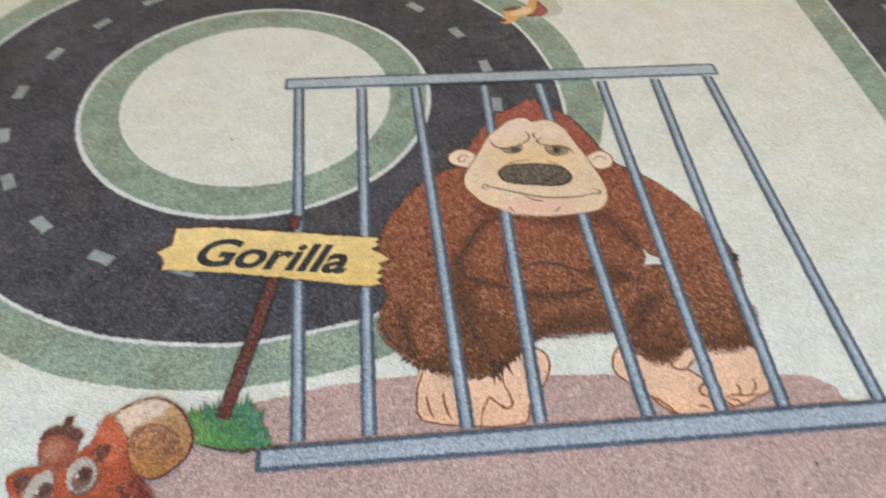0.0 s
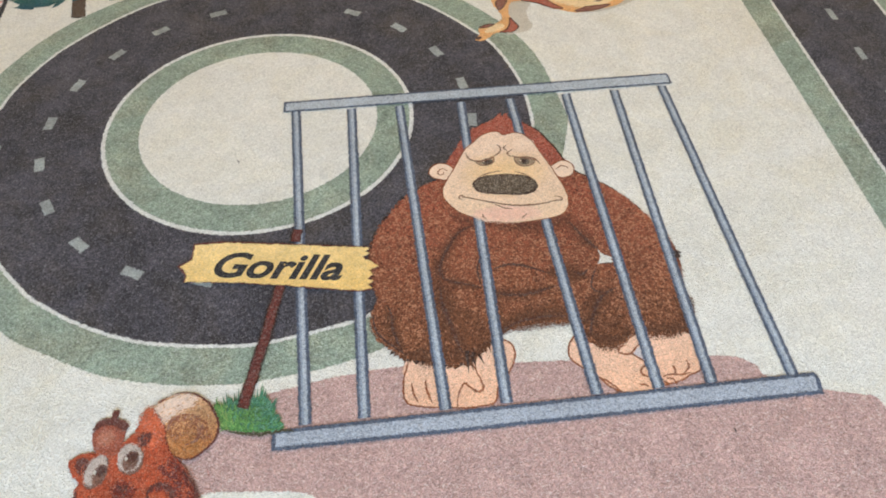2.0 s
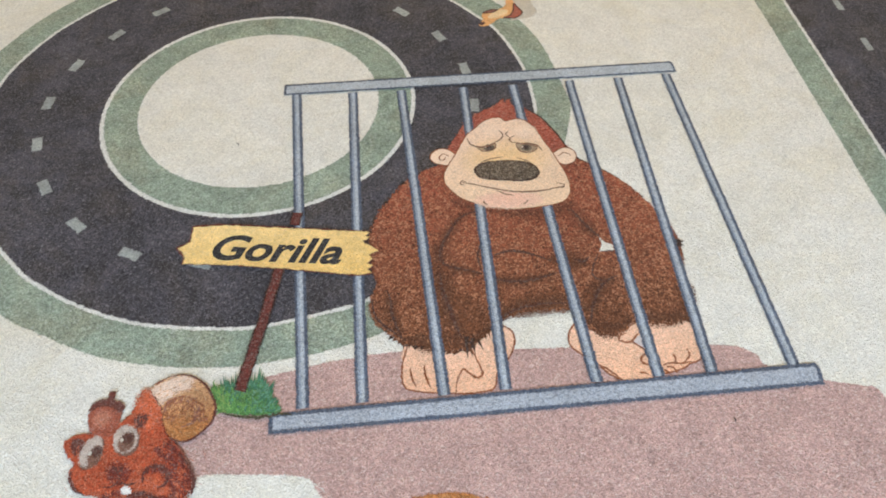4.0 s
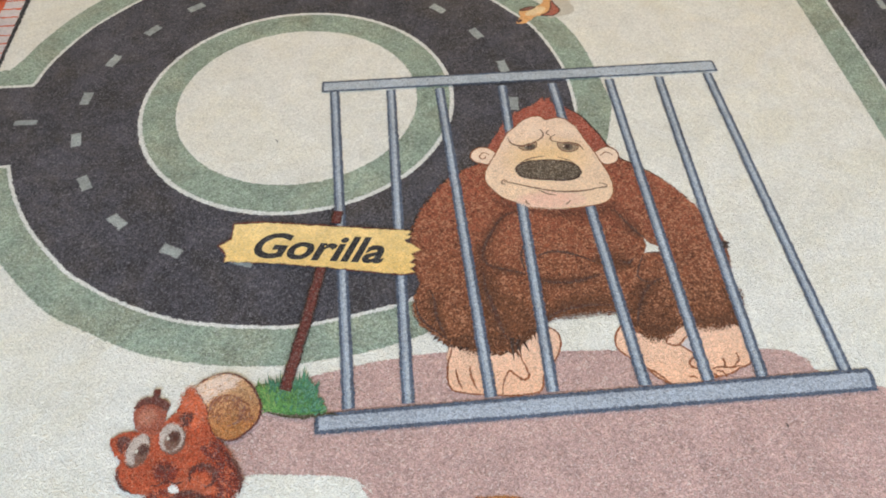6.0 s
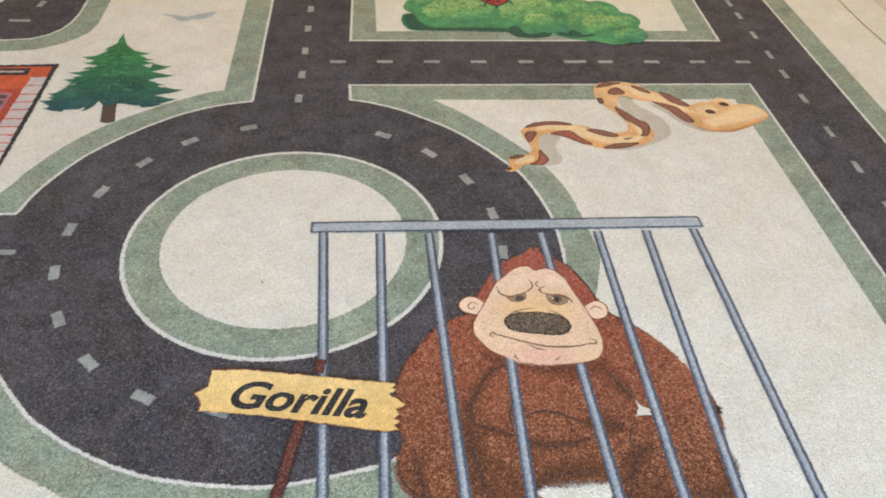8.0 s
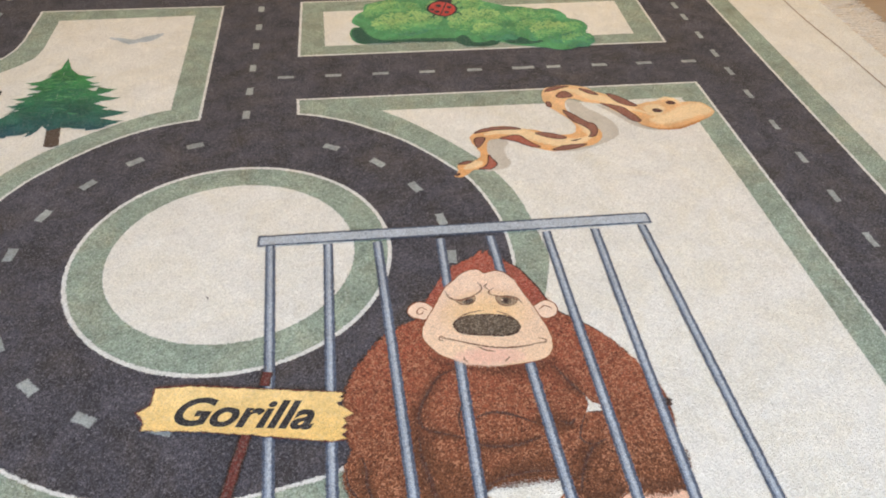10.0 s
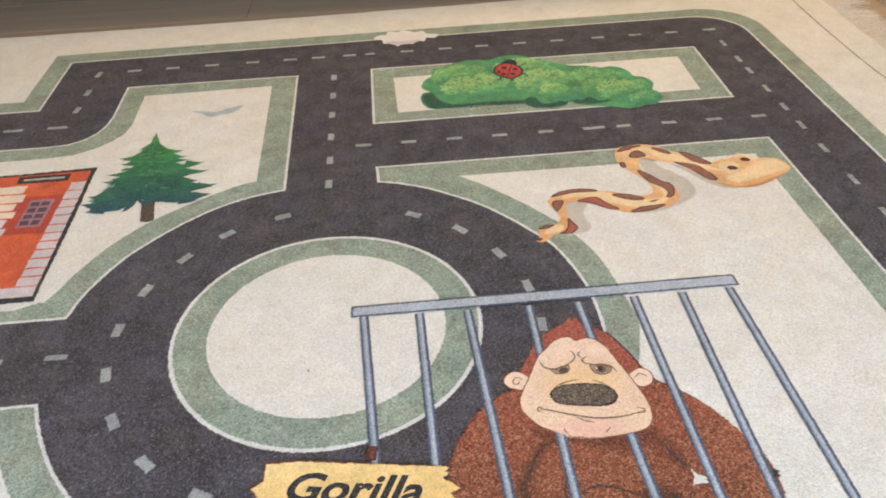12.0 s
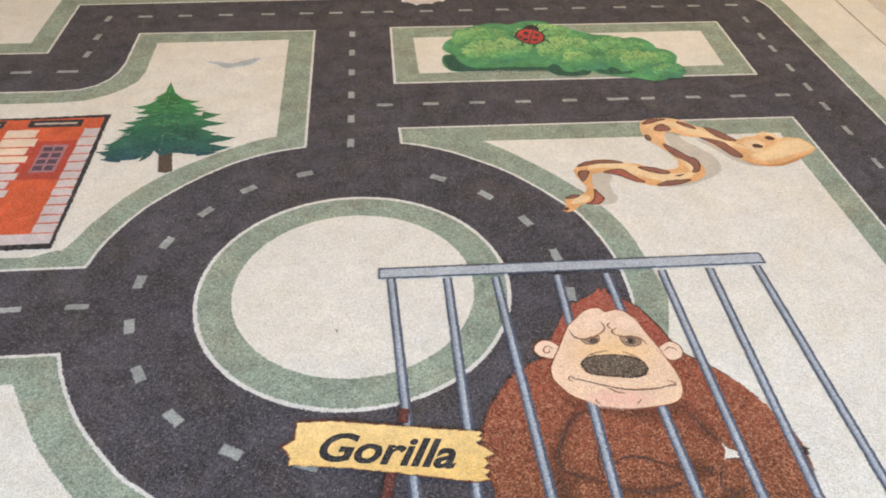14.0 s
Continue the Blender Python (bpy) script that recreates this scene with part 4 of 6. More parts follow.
BARS = ([(-0.0142, 0.0820), (-0.0007, -0.2151)], [(0.0337, 0.0794), (0.0355, -0.2144)], [(0.0749, 0.0788), (0.0861, -0.2141)], [(0.1283, 0.0773), (0.1243, -0.2135)], [(0.1712, 0.0768), (0.1815, -0.2136)], [(0.2206, 0.0779), (0.2209, -0.2134)], [(0.2637, 0.0774), (0.2552, -0.2132)], [(0.3065, 0.0785), (0.3078, -0.2135)])
for (xt, yt), (xb, yb) in BARS:
    bar = Print("bar", "printed steel blue bar")
    ends = [(xt, yt), (xt + 0.3 * (xb - xt), yt + 0.3 * (yb - yt)), (xb - 0.3 * (xb - xt), yb - 0.3 * (yb - yt)), (xb, yb)]
    bar.stroke(ends, 0.0078, 15, STEEL_DARK, (1, 1), 0.0005)
    bar.stroke([(x - 0.0002, y) for x, y in ends], 0.0040, 15.2, STEEL, (1, 1), 0.0004)
    bar.stroke([(x + 0.0003, y) for x, y in ends], 0.0019, 15.3, STEEL_LIGHT, (1, 1), 0.0004)
    bar.done(cage_ob)

# ---- printed sign with post and grass ----
sign = Print("sign_board_print", "straw yellow ragged sign board print")
board = [(-0.0850, -0.0610), (-0.0630, -0.0610), (-0.0310, -0.0660), (0.0060, -0.0720), (0.0440, -0.0780), (0.0410, -0.0820), (0.0440, -0.0830), (0.0390, -0.0870), (0.0440, -0.0910), (0.0500, -0.0970), (0.0430, -0.1000), (0.0460, -0.1040), (0.0420, -0.1080), (0.0460, -0.1110), (0.0420, -0.1140), (0.0450, -0.1170), (0.0350, -0.1180), (0.0060, -0.1120), (-0.0290, -0.1050), (-0.0560, -0.1000), (-0.0890, -0.0960), (-0.0880, -0.0900), (-0.0950, -0.0810), (-0.0860, -0.0760)]
sign.shape(board, 23, POST, 0.0008, 0.003)
cx = sum(x for x, y in board) / len(board)
cy = sum(y for x, y in board) / len(board)
sign.shape([(cx + (x - cx) * 0.985, cy + (y - cy) * 0.95) for x, y in board], 23.5, SIGN, 0.0008, 0.003)
sign_ob = sign.done(rug)


def lettering(text, left, right, top, level, material, parent):
    """Slanted brush letters set between two ends of a baseline; top: how far up the capital reaches."""
    curve = bpy.data.curves.new("lettering", "FONT")
    curve.body, curve.size, curve.shear, curve.offset, curve.fill_mode = text, 1.0, 0.28, 0.027, "FRONT"
    curve.resolution_u = 4
    holder = bpy.data.objects.new("holder", curve)
    scene.collection.objects.link(holder)
    bpy.context.view_layer.update()
    data = bpy.data.meshes.new_from_object(holder.evaluated_get(bpy.context.evaluated_depsgraph_get()))
    bpy.data.objects.remove(holder)
    xs, ys = [v.co.x for v in data.vertices], [v.co.y for v in data.vertices]
    x0, wide, tall = min(xs), max(xs) - min(xs), max(ys)
    a, b = Vector(left), Vector(right)
    way = b - a
    up = Vector((-way.y, way.x)).normalized() * top
    for v in data.vertices:
        q = a + way * ((v.co.x - x0) / wide) + up * (v.co.y / tall)
        v.co = (q.x + 0.0005 * noise.noise(Vector((q.x * 400, q.y * 400, 1))), q.y + 0.0005 * noise.noise(Vector((q.x * 400, q.y * 400, 5))), level * LEVEL)
    data.materials.clear()
    data.materials.append(material)
    return tagged(own(new("lettering", data), parent), "black slanted brush lettering")


ends = [(-0.0690, -0.0930), (0.0230, -0.1060)]
lettering("Gorilla", ends[0], ends[1], 0.0225, 24.5, INK, sign_ob)

post = Print("sign_post_print", "maroon printed sign post")
for line in ([(-0.0090, -0.0550), (-0.0110, -0.0670)], [(-0.0200, -0.1060), (-0.0290, -0.1510), (-0.0400, -0.2000)]):
    post.stroke(line, 0.0078, 22, FUR_DARK, (1, 1), 0.0006)
    post.stroke(line, 0.0058, 22.3, POST, (1, 1), 0.0006)
post.done(rug)

grass = Print("grass_tuft_print", "green printed grass tuft")
TUFT = [(-0.0567, -0.1943), (-0.0536, -0.1977), (-0.0474, -0.1964), (-0.0409, -0.1990), (-0.0334, -0.1967), (-0.0271, -0.1958), (-0.0228, -0.1986), (-0.0198, -0.2028), (-0.0203, -0.2074), (-0.0159, -0.2117), (-0.0144, -0.2160), (-0.0218, -0.2175), (-0.0321, -0.2172), (-0.0417, -0.2154), (-0.0515, -0.2125), (-0.0539, -0.2085), (-0.0563, -0.2013)]
grass.shape(smooth(TUFT), 20, GRASS, 0.001, 0.003)
# pointed blades rising from the tuft: root, tip
BLADES = ([(-0.0534, -0.1993), (-0.0569, -0.1919)], [(-0.0500, -0.1981), (-0.0547, -0.1929)], [(-0.0479, -0.1983), (-0.0514, -0.1868)], [(-0.0462, -0.1985), (-0.0486, -0.1903)], [(-0.0444, -0.1987), (-0.0460, -0.1878)], [(-0.0426, -0.1997), (-0.0434, -0.1852)], [(-0.0397, -0.2007), (-0.0408, -0.1911)],
          [(-0.0346, -0.1997), (-0.0380, -0.1914)], [(-0.0332, -0.1991), (-0.0344, -0.1874)], [(-0.0312, -0.1985), (-0.0314, -0.1897)], [(-0.0298, -0.1986), (-0.0283, -0.1819)], [(-0.0277, -0.1989), (-0.0258, -0.1879)], [(-0.0262, -0.1998), (-0.0237, -0.1937)], [(-0.0251, -0.2015), (-0.0178, -0.1932)], [(-0.0232, -0.2032), (-0.0200, -0.1977)],
          [(-0.0223, -0.2072), (-0.0176, -0.2054)], [(-0.0215, -0.2096), (-0.0151, -0.2076)], [(-0.0207, -0.2127), (-0.0135, -0.2119)], [(-0.0206, -0.2150), (-0.0123, -0.2155)])
for k, ((x0, y0), (x1, y1)) in enumerate(BLADES):
    ink = GRASS if k < 2 else GRASS_TEAL
    for j, (dx, q) in enumerate(((0.0, 1.0), (-0.0016, 0.74), (0.0016, 0.66), (0.0007, 0.86))):
        tip = (x0 + dx * 1.6 + (x1 - x0) * q, y0 + (y1 - y0) * q)
        grass.shape([(x0 + dx - 0.0013, y0 - 0.003), tip, (x0 + dx + 0.0013, y0 - 0.003)], 20.2 + 0.01 * (4 * k + j), ink, 0)
MEADOW = (([(-0.0567, -0.1943), (-0.0528, -0.1986), (-0.0465, -0.1992), (-0.0445, -0.2148), (-0.0515, -0.2125), (-0.0546, -0.2084)], (GRASS_LIGHT, GRASS_LIME, GRASS_LIGHT, GRASS)),
          ([(-0.0465, -0.1992), (-0.0332, -0.1998), (-0.0301, -0.2166), (-0.0445, -0.2148)], (GRASS, GRASS_LIGHT, GRASS, GRASS_TEAL, GRASS_LIGHT)),
          ([(-0.0333, -0.1975), (-0.0257, -0.1967), (-0.0212, -0.2027), (-0.0209, -0.2081), (-0.0159, -0.2132), (-0.0157, -0.2162), (-0.0301, -0.2166)], (GRASS_TEAL, GRASS, GRASS_TEAL, GRASS_PALE)),
          ([(-0.0529, -0.1978), (-0.0403, -0.1975), (-0.0271, -0.1958), (-0.0235, -0.1985), (-0.0261, -0.2022), (-0.0400, -0.2023), (-0.0505, -0.2012)], (GRASS_TEAL, GRASS_PALE, GRASS_TEAL, GRASS)))
for k, (outline, inks) in enumerate(MEADOW):
    hairs(grass, outline, 190, 21.3, inks, 0.0042, 0.0008, lambda x, y: 1.57 - 18 * (x + 0.035), 23 + k)
grass.stroke(smooth([(-0.0514, -0.2133), (-0.0444, -0.2159), (-0.0354, -0.2180), (-0.0265, -0.2189), (-0.0184, -0.2183), (-0.0115, -0.2182), (-0.0074, -0.2198)], 4, False), 0.0018, 21.2, GRASS_DARK, (0.2, 0.2), 0.0008)
grass.done(rug)

# ---- printed small red figure with curled tail: plain coloured shapes ----
red = Print("red_figure_print", "small red figure print with curled ochre tail")
red.shape(smooth([(-0.1410, -0.2270), (-0.1380, -0.2220), (-0.1300, -0.2200), (-0.1190, -0.2210), (-0.1140, -0.2170), (-0.1070, -0.2120), (-0.1030, -0.2050), (-0.1010, -0.2000), (-0.0960, -0.1940), (-0.0880, -0.2010), (-0.0830, -0.2110), (-0.0810, -0.2240), (-0.0750, -0.2310), (-0.0680, -0.2410), (-0.0630, -0.2520), (-0.0630, -0.2610), (-0.0690, -0.2680), (-0.0700, -0.2780), (-0.1170, -0.2740), (-0.1170, -0.2660), (-0.1140, -0.2600), (-0.1230, -0.2580), (-0.1300, -0.2520), (-0.1340, -0.2440), (-0.1320, -0.2390), (-0.1370, -0.2330)]), 21, RED_FUR, 0.001, 0.003)
red.shape(smooth([(-0.0790, -0.2290), (-0.0700, -0.2390), (-0.0630, -0.2520), (-0.0630, -0.2610), (-0.0690, -0.2680), (-0.0720, -0.2630), (-0.0690, -0.2550), (-0.0710, -0.2440), (-0.0820, -0.2340)]), 21.3, RED_DARK, 0.0009, 0.002, 0.005)
red.shape(smooth([(-0.1020, -0.1990), (-0.0960, -0.1940), (-0.0870, -0.2050), (-0.0860, -0.2170), (-0.0940, -0.2200), (-0.1010, -0.2100)]), 21.3, RED_BRIGHT, 0.001, 0.002, 0.005)
red.shape(smooth([(-0.1010, -0.2540), (-0.0900, -0.2500), (-0.0790, -0.2540), (-0.0750, -0.2610), (-0.0830, -0.2640), (-0.0950, -0.2620)]), 21.4, RED_BRIGHT, 0.0008, 0.002, 0.005)
for points, w in (([(-0.0900, -0.2480), (-0.0820, -0.2460), (-0.0740, -0.2510), (-0.0720, -0.2600), (-0.0750, -0.2640)], 0.005), ([(-0.1140, -0.2600), (-0.1020, -0.2590), (-0.0850, -0.2640), (-0.0710, -0.2650)], 0.004), ([(-0.0870, -0.2330), (-0.0780, -0.2400), (-0.0720, -0.2470)], 0.005), ([(-0.1110, -0.2480), (-0.1040, -0.2520), (-0.0990, -0.2490)], 0.004), ([(-0.1170, -0.2660), (-0.1110, -0.2620), (-0.1070, -0.2650)], 0.004)):
    red.stroke(smooth(points, 5, False), w * 1.2, 21.5, RED_DARK, (0.3, 0.3), 0.0007, 0.004)
red.shape(smooth([(-0.1370, -0.2270), (-0.1330, -0.2230), (-0.1280, -0.2270), (-0.1280, -0.2330), (-0.1320, -0.2340)]), 21.6, ACORN_CAP, 0.0006)
red.shape(smooth([(-0.1020, -0.2130), (-0.0990, -0.2100), (-0.0940, -0.2110), (-0.0950, -0.2170), (-0.0990, -0.2200)]), 21.6, ACORN_CAP, 0.0006)
red.shape(smooth([(-0.1300, -0.2070), (-0.1280, -0.2170), (-0.1230, -0.2220), (-0.1130, -0.2230), (-0.1110, -0.2160), (-0.1100, -0.2070), (-0.1120, -0.2030), (-0.1210, -0.2000), (-0.1270, -0.2010)]), 21.7, ACORN, 0.0005)
red.shape(smooth([(-0.1300, -0.2060), (-0.1280, -0.2000), (-0.1200, -0.1980), (-0.1120, -0.2010), (-0.1090, -0.2040), (-0.1110, -0.2080), (-0.1170, -0.2040), (-0.1240, -0.2030)]), 21.8, ACORN_CAP, 0.0005)
red.shape(ellipse(-0.1215, -0.2115, 0.0052, 0.0050, 0, 20), 21.75, ACORN_LIGHT, 0.0004, 0.0015, 0.005)
red.stroke([(-0.1190, -0.2000), (-0.1180, -0.1930)], 0.004, 21.8, ACORN_CAP, (1, 1))
for place, rx, ry, turn in (([(-0.1230, -0.2330)], 0.0060, 0.0104, -16), ([(-0.1040, -0.2270)], 0.0075, 0.0099, 16)):
    red.shape(ellipse(*place[0], rx, ry, turn, 28), 22, IRIS, 0.0004, 0.0015, 0.0018)
    red.shape(ellipse(place[0][0] - 0.001, place[0][1] + 0.0012, rx * 0.95, ry * 0.92, turn, 28), 22.2, EYE_WHITE, 0.0006, 0.0015, 0.002)
for place, rx, ry in (([(-0.1210, -0.2350)], 0.0040, 0.0066), ([(-0.1040, -0.2280)], 0.0047, 0.0064)):
    red.shape(ellipse(*place[0], rx, ry, -10, 20), 22.4, IRIS, 0.0005, 0.001, 0.0022)
    red.shape(ellipse(place[0][0] + 0.0004, place[0][1] + 0.0024, rx * 0.74, ry * 0.5, -10, 20), 22.5, PATCH_DARK, 0.0005, 0.001, 0.0022)
    red.shape(ellipse(place[0][0] - 0.0030, place[0][1] + 0.0018, 0.0009, 0.0014, 0, 10), 22.6, DUSK, 0.0002, 0.001, 0.0008)
red.shape(smooth([(-0.1020, -0.2580), (-0.1010, -0.2550), (-0.0980, -0.2560), (-0.0960, -0.2590), (-0.0990, -0.2600)]), 22.4, WHITE, 0.0002)
ex, ey = [(-0.0970, -0.2450)][0]
for k in range(170):
    a, d = rnd.uniform(0, 6.283), math.sqrt(rnd.random())
    x, y = ex + 0.040 * d * math.cos(a), ey + 0.032 * d * math.sin(a)
    lean = rnd.uniform(-1.2, -0.2)
    red.stroke([(x, y), (x + 0.004 * math.cos(lean), y + 0.004 * math.sin(lean))], 0.0009, 21.35, rnd.choice((RED_FUR, RED_BRIGHT, RED_FUR)), (0.2, 0.2), 0)
# muzzle, cheek curl and dark edge of the body
red.shape(smooth([(-0.1122, -0.2447), (-0.1090, -0.2409), (-0.1031, -0.2420), (-0.0986, -0.2464), (-0.1012, -0.2502), (-0.1076, -0.2497)]), 21.9, RED_DARK, 0.0006, 0.0015, 0.005)
red.shape(smooth([(-0.1087, -0.2430), (-0.1043, -0.2426), (-0.1026, -0.2454), (-0.1055, -0.2469)]), 21.95, ACORN_CAP, 0.0004, 0.0015, 0.002)
for points, w in (([(-0.1054, -0.2472), (-0.1042, -0.2513), (-0.1075, -0.2543), (-0.1131, -0.2546)], 0.0012), ([(-0.1042, -0.2513), (-0.0987, -0.2543), (-0.0938, -0.2534)], 0.0012), ([(-0.0905, -0.2543), (-0.0907, -0.2483), (-0.0867, -0.2446), (-0.0809, -0.2457), (-0.0771, -0.2507), (-0.0777, -0.2559), (-0.0819, -0.2576)], 0.0030), ([(-0.0722, -0.2376), (-0.0655, -0.2462), (-0.0618, -0.2552), (-0.0619, -0.2629)], 0.0022), ([(-0.1005, -0.2626), (-0.0929, -0.2600), (-0.0844, -0.2625), (-0.0752, -0.2670)], 0.0028), ([(-0.1328, -0.2432), (-0.1325, -0.2478), (-0.1288, -0.2540), (-0.1224, -0.2584)], 0.0016)):
    red.stroke(smooth(points, 5, False), w, 22, ACORN_CAP, (0.3, 0.2), 0.0004, 0.0024)
RED_BODY = [(-0.133, -0.226), (-0.115, -0.222), (-0.100, -0.208), (-0.094, -0.198), (-0.085, -0.212), (-0.081, -0.226), (-0.066, -0.246), (-0.065, -0.262), (-0.072, -0.276), (-0.112, -0.272), (-0.116, -0.258), (-0.130, -0.250)]
hairs(red, RED_BODY, 700, 21.75, (RED_FUR, RED_FUR, RED_BRIGHT, RED_TIP, RED_BRIGHT), 0.0028, 0.0005, lambda x, y: -1.2 + 9 * (x + 0.10), 17)
tail = smooth([(-0.0950, -0.1940), (-0.0890, -0.1880), (-0.0790, -0.1850), (-0.0680, -0.1880), (-0.0600, -0.1960), (-0.0540, -0.2080), (-0.0550, -0.2190), (-0.0620, -0.2270), (-0.0700, -0.2310), (-0.0790, -0.2270), (-0.0840, -0.2190), (-0.0870, -0.2070)])
red.shape(tail, 22.8, RED_DARK, 0.0006)
tcx, tcy = [(-0.0710, -0.2090)][0]
red.shape([(tcx + (x - tcx) * 0.96, tcy + (y - tcy) * 0.965) for x, y in tail], 22.9, OCHRE, 0.0006)
red.shape(smooth([(-0.0940, -0.1950), (-0.0880, -0.1900), (-0.0790, -0.1860), (-0.0690, -0.1890), (-0.0710, -0.1950), (-0.0790, -0.1980), (-0.0850, -0.2040), (-0.0870, -0.2050)]), 23, BLUSH, 0.0009, 0.002, 0.004)
red.shape(smooth([(-0.0850, -0.2100), (-0.0830, -0.2040), (-0.0740, -0.2030), (-0.0680, -0.2070), (-0.0680, -0.2140), (-0.0730, -0.2180), (-0.0810, -0.2160)]), 23, OCHRE_DARK, 0.001, 0.002, 0.005)
for k in range(110):
    a, d = rnd.uniform(0, 6.283), math.sqrt(rnd.random())
    x, y = tcx + 0.0165 * d * math.cos(a), tcy + 0.0185 * d * math.sin(a)
    pick = (OCHRE_DARK, OCHRE, OCHRE) if a > 3.6 or d < 0.5 else (BLUSH, OCHRE, OCHRE_DARK)
    red.stroke([(x, y), (x - 0.003 * math.sin(a), y + 0.003 * math.cos(a))], 0.0010, 23.1, rnd.choice(pick), (0.2, 0.2), 0)
red.stroke(smooth([(-0.0850, -0.2100), (-0.0820, -0.2030), (-0.0730, -0.2020), (-0.0660, -0.2090), (-0.0660, -0.2180), (-0.0730, -0.2210)], 5, False), 0.003, 23.2, PATCH, (0.3, 0.2), 0.0006)
hairs(red, tail, 240, 23.25, (OCHRE_DARK, OCHRE, OCHRE), 0.0022, 0.0005, lambda x, y: math.atan2(y - tcy, x - tcx) + 1.5, 19)
shade = [(-0.0849, -0.2064), (-0.0813, -0.2029), (-0.0754, -0.2011), (-0.0685, -0.2016), (-0.0613, -0.2067), (-0.0571, -0.2160), (-0.0586, -0.2224), (-0.0626, -0.2148), (-0.0672, -0.2085), (-0.0743, -0.2050), (-0.0802, -0.2068)]
hairs(red, shade, 190, 23.3, (OCHRE_DARK, OCHRE_DARK, PATCH, OCHRE), 0.0032, 0.0008, lambda x, y: math.atan2(y - tcy, x - tcx) - 1.4, 29)
hairs(red, [(-0.0809, -0.2067), (-0.0742, -0.2057), (-0.0671, -0.2093), (-0.0645, -0.2154), (-0.0689, -0.2187), (-0.0756, -0.2175), (-0.0815, -0.2126)], 150, 23.4, (OCHRE, OCHRE_DARK, OCHRE), 0.0028, 0.0007, lambda x, y: math.atan2(y - tcy, x - tcx) - 1.4, 31)
red.stroke(tail[8:45], 0.0011, 23.6, ACORN_CAP, (0.3, 0.3), 0.0004, 0.001)
red.done(rug)

# ---- ochre shape at the south, seen by its tip ----
tip = Print("ochre_shape_print", "rounded orange printed shape with thin outline")
tip_outline = smooth([(0.0640, -0.2810), (0.0660, -0.2760), (0.0720, -0.2750), (0.0840, -0.2750), (0.0960, -0.2770), (0.1040, -0.2810), (0.1070, -0.2840)] + [(0.138, -0.335), (0.120, -0.35), (0.095, -0.335)])
tip.shape(tip_outline, 9, SKIN_LINE)
tx, ty = [(0.0850, -0.2840)][0]
tip.shape([(tx + (x - tx) * 0.965, ty + (y - ty) * 0.95) for x, y in tip_outline], 9.5, OCHRE)
tip.done(rug)

# ---- printed fir tree ----
tree = Print("fir_tree_print", "green to teal printed fir tree")
tree.shape([(-0.2470, 0.2890), (-0.2410, 0.2520), (-0.2330, 0.2500), (-0.2270, 0.2530), (-0.2340, 0.2900)], 10, TRUNK)
tree.shape([(-0.2620, 0.4370), (-0.2640, 0.4130), (-0.2700, 0.3940), (-0.2880, 0.3770), (-0.2760, 0.3740), (-0.2850, 0.3680), (-0.2710, 0.3650), (-0.2790, 0.3510), (-0.2930, 0.3450), (-0.2830, 0.3420), (-0.2880, 0.3360), (-0.2770, 0.3340), (-0.2840, 0.3280), (-0.2950, 0.3290), (-0.2830, 0.3240), (-0.2880, 0.3200), (-0.2960, 0.3110), (-0.3030, 0.3020), (-0.2960, 0.3000), (-0.3020, 0.2960), (-0.2890, 0.2960), (-0.2950, 0.2890), (-0.3070, 0.2880), (-0.2980, 0.2820), (-0.3000, 0.2770), (-0.2840, 0.2740), (-0.2680, 0.2760), (-0.2620, 0.2800), (-0.2640, 0.2710), (-0.2590, 0.2750), (-0.2540, 0.2840), (-0.2520, 0.2910), (-0.2450, 0.2810)], 10.2, PINE, 0.0009, 0.004)
tree.shape([(-0.2620, 0.4370), (-0.2530, 0.4120), (-0.2430, 0.3990), (-0.2240, 0.3870), (-0.2320, 0.3860), (-0.2190, 0.3750), (-0.2290, 0.3760), (-0.2160, 0.3690), (-0.2270, 0.3660), (-0.2180, 0.3590), (-0.1970, 0.3570), (-0.2110, 0.3500), (-0.1910, 0.3400), (-0.2060, 0.3360), (-0.2120, 0.3320), (-0.1970, 0.3230), (-0.2000, 0.3190), (-0.1760, 0.3080), (-0.1890, 0.3040), (-0.1980, 0.3010), (-0.1780, 0.2910), (-0.1910, 0.2850), (-0.2070, 0.2810), (-0.2250, 0.2850), (-0.2330, 0.2860), (-0.2450, 0.2810)], 10.25, PINE, 0.0009, 0.004)
for points in ([(-0.2750, 0.3690), (-0.2600, 0.3620), (-0.2440, 0.3600), (-0.2260, 0.3640)], [(-0.2810, 0.3370), (-0.2610, 0.3380), (-0.2450, 0.3300), (-0.2240, 0.3310), (-0.2080, 0.3350)], [(-0.2860, 0.3180), (-0.2640, 0.3150), (-0.2430, 0.3080), (-0.2240, 0.3110), (-0.1980, 0.3030)], [(-0.2890, 0.2910), (-0.2700, 0.2980), (-0.2500, 0.2970), (-0.2320, 0.2930), (-0.2090, 0.2950)], [(-0.2640, 0.3870), (-0.2540, 0.3800), (-0.2390, 0.3820)], [(-0.2660, 0.3060), (-0.2580, 0.3220), (-0.2490, 0.3240)], [(-0.2310, 0.3200), (-0.2160, 0.3160), (-0.2060, 0.3100)]):
    tree.stroke(smooth(points, 4, False), 0.010, 10.5, PINE_DARK, (0.1, 0.1), 0.002, 0.006)
